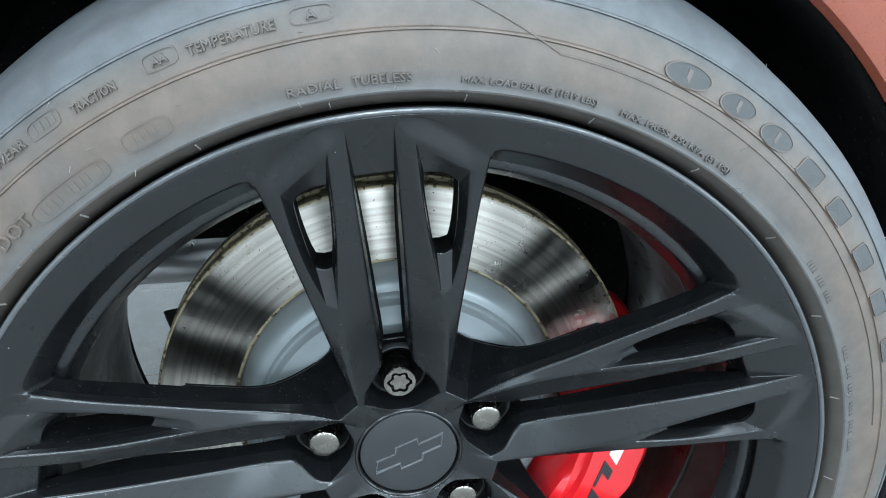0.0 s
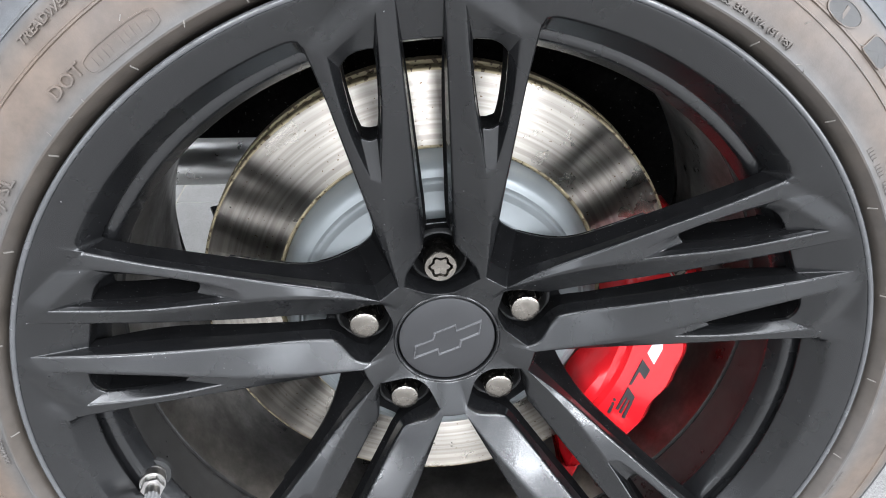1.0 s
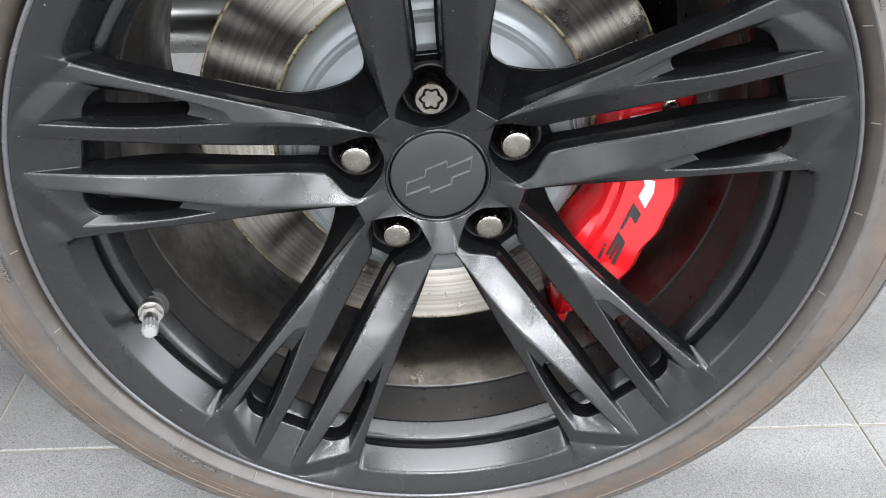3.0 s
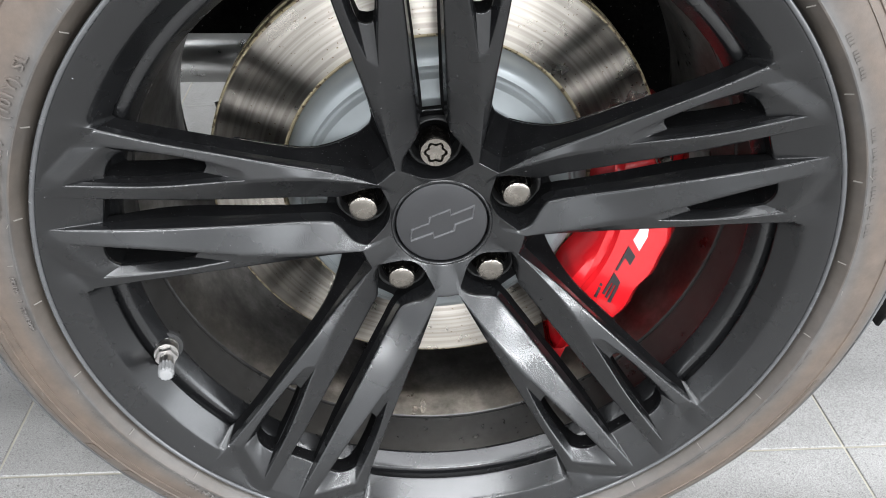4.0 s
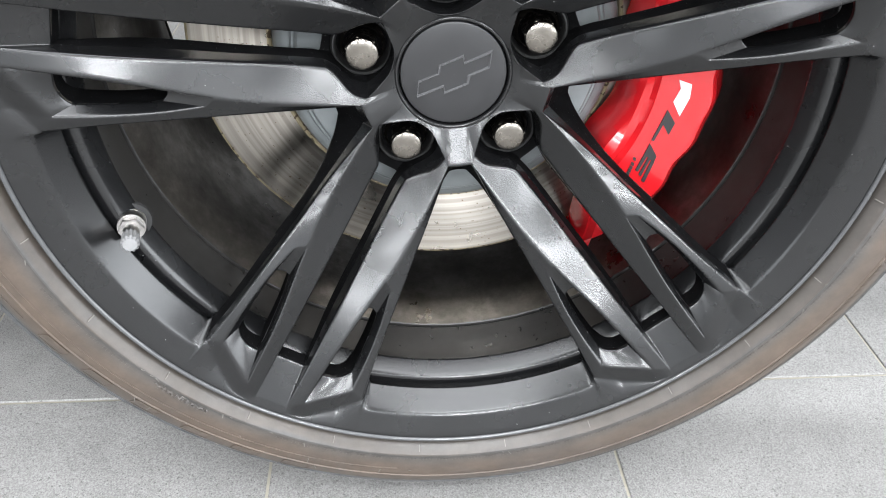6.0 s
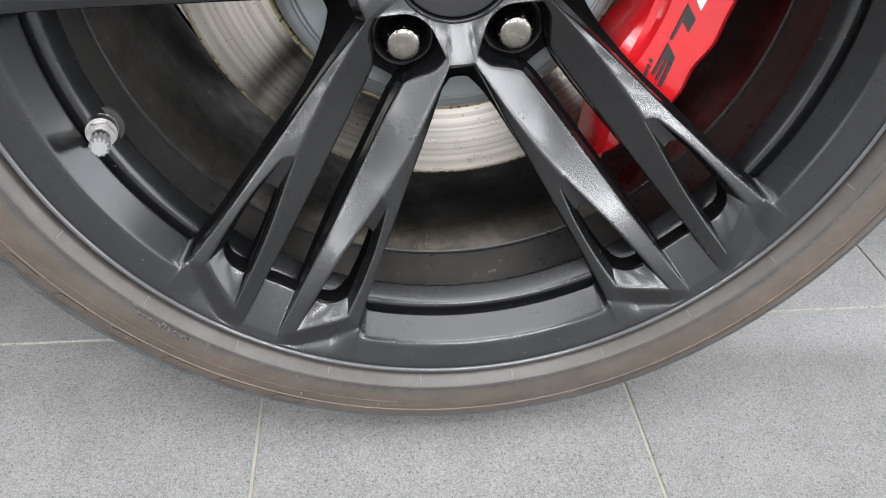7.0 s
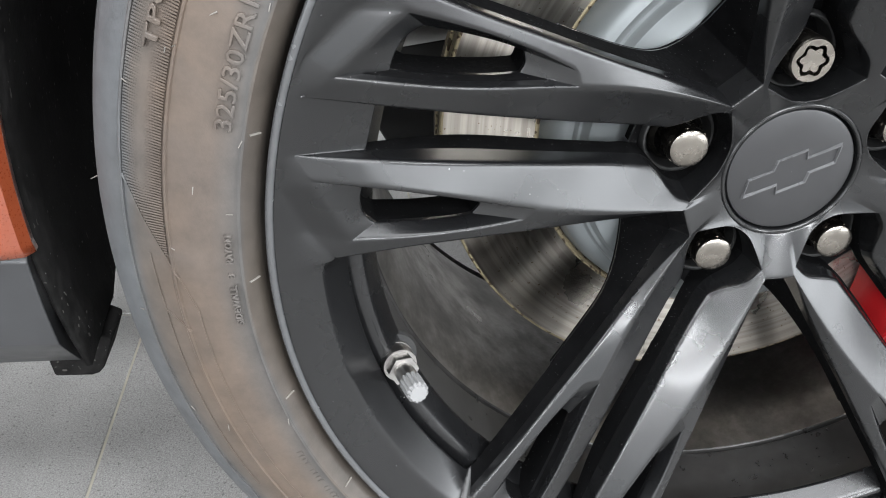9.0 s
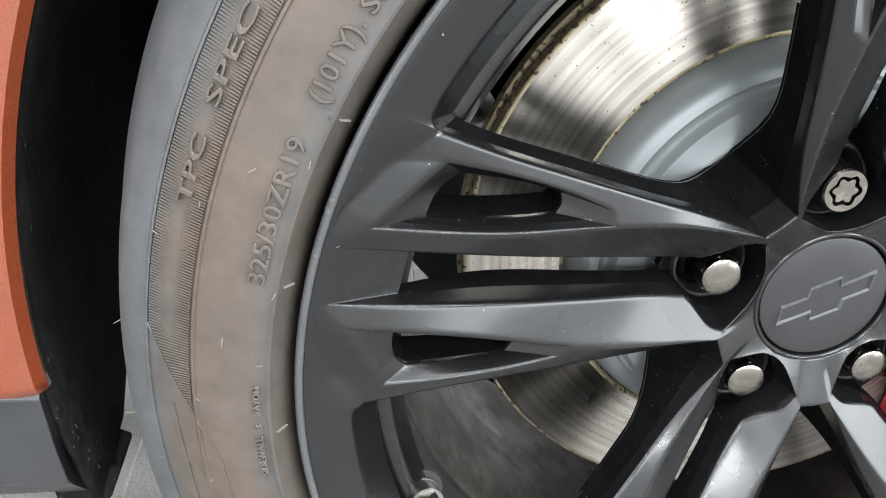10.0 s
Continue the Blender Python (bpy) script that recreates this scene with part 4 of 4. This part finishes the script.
# bead marks and hair-like mould stubs
tick_bm = bmesh.new()
bmesh.ops.create_cube(tick_bm, size=1, matrix=Matrix.Translation((0.2662, -0.0722, 0)) @ Matrix.Rotation(radians(-50), 4, "Z") @ Matrix.Diagonal((0.0055, 0.0009, 0.0005, 1)))
tick = part("bead_tick", tick_bm, STUB, tyre, smooth=False)
for i in range(26):
    one = tick if i == 0 else new("bead_tick", tick.data)
    one.parent = tyre
    one.matrix_basis = pose(0, 0, 0, 0, -(2 + 360 / 26 * i), 0)
stub = bmesh.new()
rng = random.Random(5)
for i in range(110):
    a = radians(rng.uniform(0, 360))
    r = rng.choice((0.2712, 0.2712, 0.2880, 0.3000, 0.3150, 0.3300)) + rng.uniform(-0.0015, 0.0015)
    base = Vector((r * math.cos(a), side_y(r), r * math.sin(a)))
    way = Vector((rng.uniform(-1, 1), -0.5, rng.uniform(-1, 1))).normalized()
    m = Matrix.Translation(base + way * 0.0018) @ way.to_track_quat("Z", "Y").to_matrix().to_4x4()
    bmesh.ops.create_cone(stub, segments=5, radius1=0.0003, radius2=0.00015, depth=0.0030, matrix=m)
tagged(part("mould_stubs", stub, STUB, tyre, "tiny pale rubber stubs", smooth=False), kind="stuff")

# ---- brake ----
disc = tagged(new("brake_disc"), "machined iron brake disc with grey coated hat", "brake disc")
disc.location = (0, 0, HUB)
part("friction_ring", revolve([(0.1215, 0.0585), (0.1225, 0.0572), (0.1240, 0.0570), (0.1740, 0.0570), (0.1750, 0.0573)], 256), DISC, disc)
part("outer_edge", revolve([(0.1749, 0.0572), (0.1760, 0.0574), (0.1768, 0.0582), (0.1770, 0.0660), (0.1700, 0.0665), (0.1700, 0.0760), (0.1770, 0.0765), (0.1770, 0.0850), (0.1200, 0.0852)], 192), DISCEDGE, disc, "lightly rusted rim of the disc")
part("inner_edge", revolve([(0.1196, 0.0600), (0.1203, 0.0578), (0.1216, 0.0570), (0.1228, 0.0571)], 192), DISCEDGE, disc, "rust-stained inner edge")
part("hat", revolve([(0.0001, 0.0300), (0.0835, 0.0300), (0.0845, 0.0294), (0.0870, 0.0294), (0.0880, 0.0300), (0.0985, 0.0300), (0.1000, 0.0303), (0.1010, 0.0318), (0.1018, 0.0350), (0.1030, 0.0362), (0.1045, 0.0362), (0.1055, 0.0372), (0.1062, 0.0392),
                     (0.1072, 0.0396), (0.1095, 0.0400), (0.1125, 0.0420), (0.1150, 0.0455), (0.1168, 0.0500), (0.1180, 0.0555), (0.1190, 0.0585), (0.1198, 0.0605)], 192), HATGREY, disc, "grey coated hat with a stepped shoulder")
vanes = bmesh.new()
for i in range(44):
    a = 2 * math.pi * i / 44
    bmesh.ops.create_cube(vanes, size=1, matrix=Matrix.Rotation(-a, 4, "Y") @ Matrix.Translation((0.1725, 0.071, 0)) @ Matrix.Diagonal((0.006, 0.0095, 0.004, 1)))
tagged(part("cooling_vanes", vanes, DISCEDGE, disc, smooth=False), kind="stuff")

caliper = tagged(new("brake_caliper"), "glossy red brake caliper with dark and silver badge shapes", "brake caliper")
caliper.location = (0, 0, HUB)


def caliper_mesh():
    bm = bmesh.new()
    rows = []
    n = 60
    for i in range(n + 1):
        t = i / n
        a = 17.5 - 73.2 * t
        end = min(1.0, min(t, 1 - t) / 0.10) ** 0.5
        wave = 0.0022 * math.sin(t * 19.0) + 0.0015 * math.sin(t * 41)
        pist = max(math.exp(-((t - 0.21) / 0.12) ** 2), math.exp(-((t - 0.64) / 0.12) ** 2))
        rb = 0.183 + 0.0095 * end + wave * 0.7
        ro = rb - 0.0085
        ri = 0.1314 - 0.012 * end * (0.55 + 0.45 * pist) + 0.046 * max(0, t - 0.74) / 0.26
        y = 0.0085 + 0.010 * (1 - end)
        prof = [(0.181, 0.118), (rb + 0.002, 0.116), (rb + 0.003, 0.060), (rb, 0.034), (ro, 0.022), (ro - 0.0035, y + 0.004), (ro - 0.0080, y), (max(0.1385, ri + 0.0120), y - 0.0004), (max(0.1357, ri + 0.0095), y + 0.0035),
                (max(0.1333, ri + 0.0075), y + 0.0050 - 0.004 * pist), (max(0.1300, ri + 0.0055), y + 0.0045 - 0.0045 * pist), (ri + 0.004, y + 0.007 - 0.004 * pist), (ri, y + 0.015), (ri + 0.001, 0.053), (0.178, 0.0535), (0.179, 0.0900), (0.150, 0.0900), (0.150, 0.118)]
        ca, sa = math.cos(radians(a)), math.sin(radians(a))
        rows.append([bm.verts.new((r * ca, yy, r * sa)) for r, yy in prof])
    m = len(rows[0])
    for p, q in zip(rows, rows[1:]):
        for j in range(m):
            k = (j + 1) % m
            bm.faces.new((p[j], p[k], q[k], q[j]))
    bm.faces.new(rows[0])
    bm.faces.new(rows[-1][::-1])
    bmesh.ops.recalc_face_normals(bm, faces=bm.faces)
    return bm


part("body", caliper_mesh(), RED, caliper)


def caliper_decal(pts, mat, lift=0.0006):
    """A flat shape on the caliper's face, given as (x, z) from the axle."""
    return part("badge_shape", prism(pts, 0.001, None, 0.0081 - lift), mat, caliper, smooth=False)


caliper_decal([(0.1492, -0.0237), (0.1525, -0.0143), (0.1503, -0.008), (0.1594, -0.0112), (0.1599, -0.0208), (0.1555, -0.034)], DECALSILVER)
caliper_decal([(0.1464, -0.0293), (0.1534, -0.0392), (0.1505, -0.0481), (0.1454, -0.0403), (0.141, -0.0529), (0.1392, -0.0518), (0.1438, -0.0377)], DECALBLACK)
caliper_decal([(0.1386, -0.0544), (0.1452, -0.0645), (0.1439, -0.0696), (0.1361, -0.0625)], DECALBLACK)
caliper_decal([(0.1361, -0.0625), (0.1384, -0.0644), (0.1338, -0.0766), (0.1317, -0.0754)], DECALBLACK)
caliper_decal([(0.1393, -0.0652), (0.1411, -0.0668), (0.1365, -0.0807), (0.1347, -0.079)], DECALBLACK)
caliper_decal([(0.142, -0.0676), (0.1443, -0.0692), (0.1398, -0.0856), (0.1375, -0.0839)], DECALBLACK)
caliper_decal([(0.1287, -0.0647), (0.1309, -0.0659), (0.1307, -0.0682), (0.1286, -0.067)], DECALBLACK)
caliper_decal([(0.1279, -0.0686), (0.1301, -0.0698), (0.1299, -0.0722), (0.1278, -0.071)], DECALBLACK)
caliper_decal([(0.1273, -0.0713), (0.1294, -0.0726), (0.1293, -0.0749), (0.1272, -0.0737)], DECALBLACK)
caliper_decal([(0.1266, -0.0737), (0.1287, -0.0749), (0.1286, -0.0773), (0.1264, -0.0761)], DECALBLACK)
caliper_decal([(0.1259, -0.0761), (0.128, -0.0773), (0.1279, -0.0797), (0.1257, -0.0785)], DECALBLACK)

for a, r in ((9, 0.170), (-45, 0.172), (16, 0.168)):
    x, z = polar(r, a)
    bolt = part("bolt", prism([(0.0042 * math.cos(radians(60 * i)), 0.0042 * math.sin(radians(60 * i))) for i in range(6)], 0.008, revolve([(0.0062, 0.004), (0.0062, 0.0015), (0.0052, 0.001)], 24), -0.002), NUTSTEEL, caliper, smooth=False)
    bolt.matrix_basis = pose(x, 0.0075, z)

# ---- car body round the wheel ----
car = tagged(new("car_body"), "orange car body side with a black-lined wheel arch", "car")
ARCH = 0.3775


def panel_mesh():
    """Body side with a round arch: outer skin rolling inwards at the lip."""
    bm = bmesh.new()
    rows = []
    for i in range(97):
        a = 200 - 220 * i / 96
        ca, sa = math.cos(radians(a)), math.sin(radians(a))
        row = []
        for r, y in ((ARCH + 0.0005, -0.006), (ARCH, -0.010), (ARCH + 0.003, -0.015), (ARCH + 0.012, -0.017), (ARCH + 0.060, -0.018), (ARCH + 0.200, 0.010), (ARCH + 0.42, 0.055)):
            x, z = r * ca, r * sa + HUB
            if z < 0.312:
                z = 0.312
                x = math.copysign(max(abs(x), ARCH - 0.002 + (r - ARCH)), x)
            row.append(bm.verts.new((x, y, z)))
        rows.append(row)
    for p, q in zip(rows, rows[1:]):
        for j in range(len(p) - 1):
            bm.faces.new((p[j], p[j + 1], q[j + 1], q[j]))
    bmesh.ops.remove_doubles(bm, verts=bm.verts, dist=1e-5)
    bmesh.ops.recalc_face_normals(bm, faces=bm.faces)
    return bm


quarter = part("side_panel", panel_mesh(), ORANGE, car, "orange lacquered side panel")
mod = quarter.modifiers.new("thickness", "SOLIDIFY")
mod.thickness, mod.offset = 0.0012, 0


def sill_mesh(x0, x1):
    """A dark sill below the panel: bulged section running along the car."""
    prof = [(0.030, 0.314), (-0.004, 0.3135), (-0.0115, 0.3120), (-0.0142, 0.3080), (-0.0137, 0.280), (-0.0118, 0.257), (-0.0060, 0.2490), (0.020, 0.221), (0.040, 0.2055), (0.050, 0.2010), (0.060, 0.199), (0.115, 0.197), (0.120, 0.215), (0.060, 0.300)]
    bm = bmesh.new()
    rows = [[bm.verts.new((x, y, z)) for y, z in prof] for x in (x0, x0 + (x1 - x0) * 0.01, x1)]
    n = len(prof)
    for p, q in zip(rows, rows[1:]):
        for j in range(n):
            k = (j + 1) % n
            bm.faces.new((p[j], p[k], q[k], q[j]))
    bm.faces.new(rows[0])
    bm.faces.new(rows[-1][::-1])
    for v in rows[0]:
        v.co.x += ((v.co.z - 0.312) * 0.06 + max(0, v.co.y) * 0.35) * math.copysign(1, x1 - x0)
    bmesh.ops.recalc_face_normals(bm, faces=bm.faces)
    return bm


bevelled(part("sill", sill_mesh(-0.379, -1.3), TRIMGREY, car, "dark grey plastic sill"), 0.002, 2, 25)
ledge = box(0.921, 0.0060, 0.0032, (-0.8395, -0.0108, 0.3128))
bevelled(part("sill_highlight_strip", ledge, LEDGE, car, "pale strip for the highlight along the sill's upper edge"), 0.0011, 2, 25)
bevelled(part("rear_valance", sill_mesh(0.386, 1.1), TRIMGREY, car, "dark grey plastic valance"), 0.002, 2, 25)


def liner_mesh():
    bm = bmesh.new()
    rows = []
    for i in range(73):
        a = 196 - 212 * i / 72
        ca, sa = math.cos(radians(a)), math.sin(radians(a))
        rows.append([bm.verts.new((r * ca, y, r * sa + HUB)) for r, y in ((ARCH + 0.0025, -0.007), (ARCH + 0.006, 0.030), (ARCH + 0.008, 0.060), (0.398, 0.120), (0.400, 0.330), (0.370, 0.355), (0.360, 0.360))])
    for p, q in zip(rows, rows[1:]):
        for j in range(len(p) - 1):
            bm.faces.new((p[j], p[j + 1], q[j + 1], q[j]))
    bmesh.ops.recalc_face_normals(bm, faces=bm.faces)
    return bm


liner = part("arch_liner", liner_mesh(), FELT, car, "black felt wheel arch liner")
mod = liner.modifiers.new("thickness", "SOLIDIFY")
mod.thickness, mod.offset = 0.003, 0
back = prism([polar(0.398, a) for a in range(-18, 183, 9)] + [(-0.30, 0.016), (-0.12, 0.016), (-0.02, -0.123)], 0.004, None, 0.358)
# added plate that keeps the gap beside the disc dark against the floor
plate = revolve([(0.100, 0.300), (0.224, 0.300), (0.226, 0.302), (0.224, 0.304), (0.100, 0.304)], 24, 190, 232)
part("blocker_plate", plate, POCKET, car, "dark plate added to hide the bright floor behind the brake").location = (0, 0, HUB)
part("liner_back", back, FELT, car, "black back wall of the wheel arch", smooth=False).location = (0, 0, HUB)
flap = prism([(-0.378, 0.246), (-0.377, 0.2375), (-0.3635, 0.2300), (-0.3715, 0.2090), (-0.3745, 0.2050), (-0.3790, 0.2035), (-0.400, 0.204), (-0.404, 0.246)], 0.030, None, 0.026)
bevelled(part("liner_flap", flap, FELT, car, "black lower flap of the liner", smooth=False), 0.002, 2, 25)

pipe = part("exhaust_pipe", revolve([(0.0305, 0), (0.0325, 0.002), (0.0325, 0.9), (0.0305, 0.902)], 48), STEEL, car, "brushed steel exhaust pipe")
pipe.matrix_basis = pose(0.25, 0.46, 0.2955, 0, 0, 90)

# ---- floor tiles ----
STEP, JOINT = 0.2985, 0.0026


def tile_mesh():
    h = (STEP - JOINT) / 2
    bm = bmesh.new()
    top = [bm.verts.new((x * (h - 0.0009), y * (h - 0.0009), 0)) for x, y in ((-1, -1), (1, -1), (1, 1), (-1, 1))]
    mid = [bm.verts.new((x * h, y * h, -0.0007)) for x, y in ((-1, -1), (1, -1), (1, 1), (-1, 1))]
    low = [bm.verts.new((x * h, y * h, -0.0060)) for x, y in ((-1, -1), (1, -1), (1, 1), (-1, 1))]
    bm.faces.new(top)
    for p, q in ((top, mid), (mid, low)):
        for i in range(4):
            j = (i + 1) % 4
            bm.faces.new((p[i], q[i], q[j], p[j]))
    bmesh.ops.recalc_face_normals(bm, faces=bm.faces)
    return bm


X0, Y0 = 0.0028, 0.0670 - STEP / 2
first_tile = part("tile", tile_mesh(), TILE, floor, smooth=False)
first_tile.location = (X0, Y0, 0)
rest = bmesh.new()
for i in range(-23, 24):
    for j in range(-32, 23):
        if (i, j) == (0, 0):
            continue
        x, y = X0 + i * STEP, Y0 + j * STEP
        if abs(i) <= 5 and -4 <= j <= 10:
            t = new("tile", first_tile.data)
            t.parent, t.location = floor, (x, y, 0)
        elif abs(x) < 6.9 and -9.9 < y < 6.9:
            h = (STEP - JOINT) / 2
            rest.faces.new([rest.verts.new((x + a * h, y + b * h, 0)) for a, b in ((-1, -1), (1, -1), (1, 1), (-1, 1))])
tagged(part("far_tiles", rest, TILE, floor, smooth=False), kind="stuff")
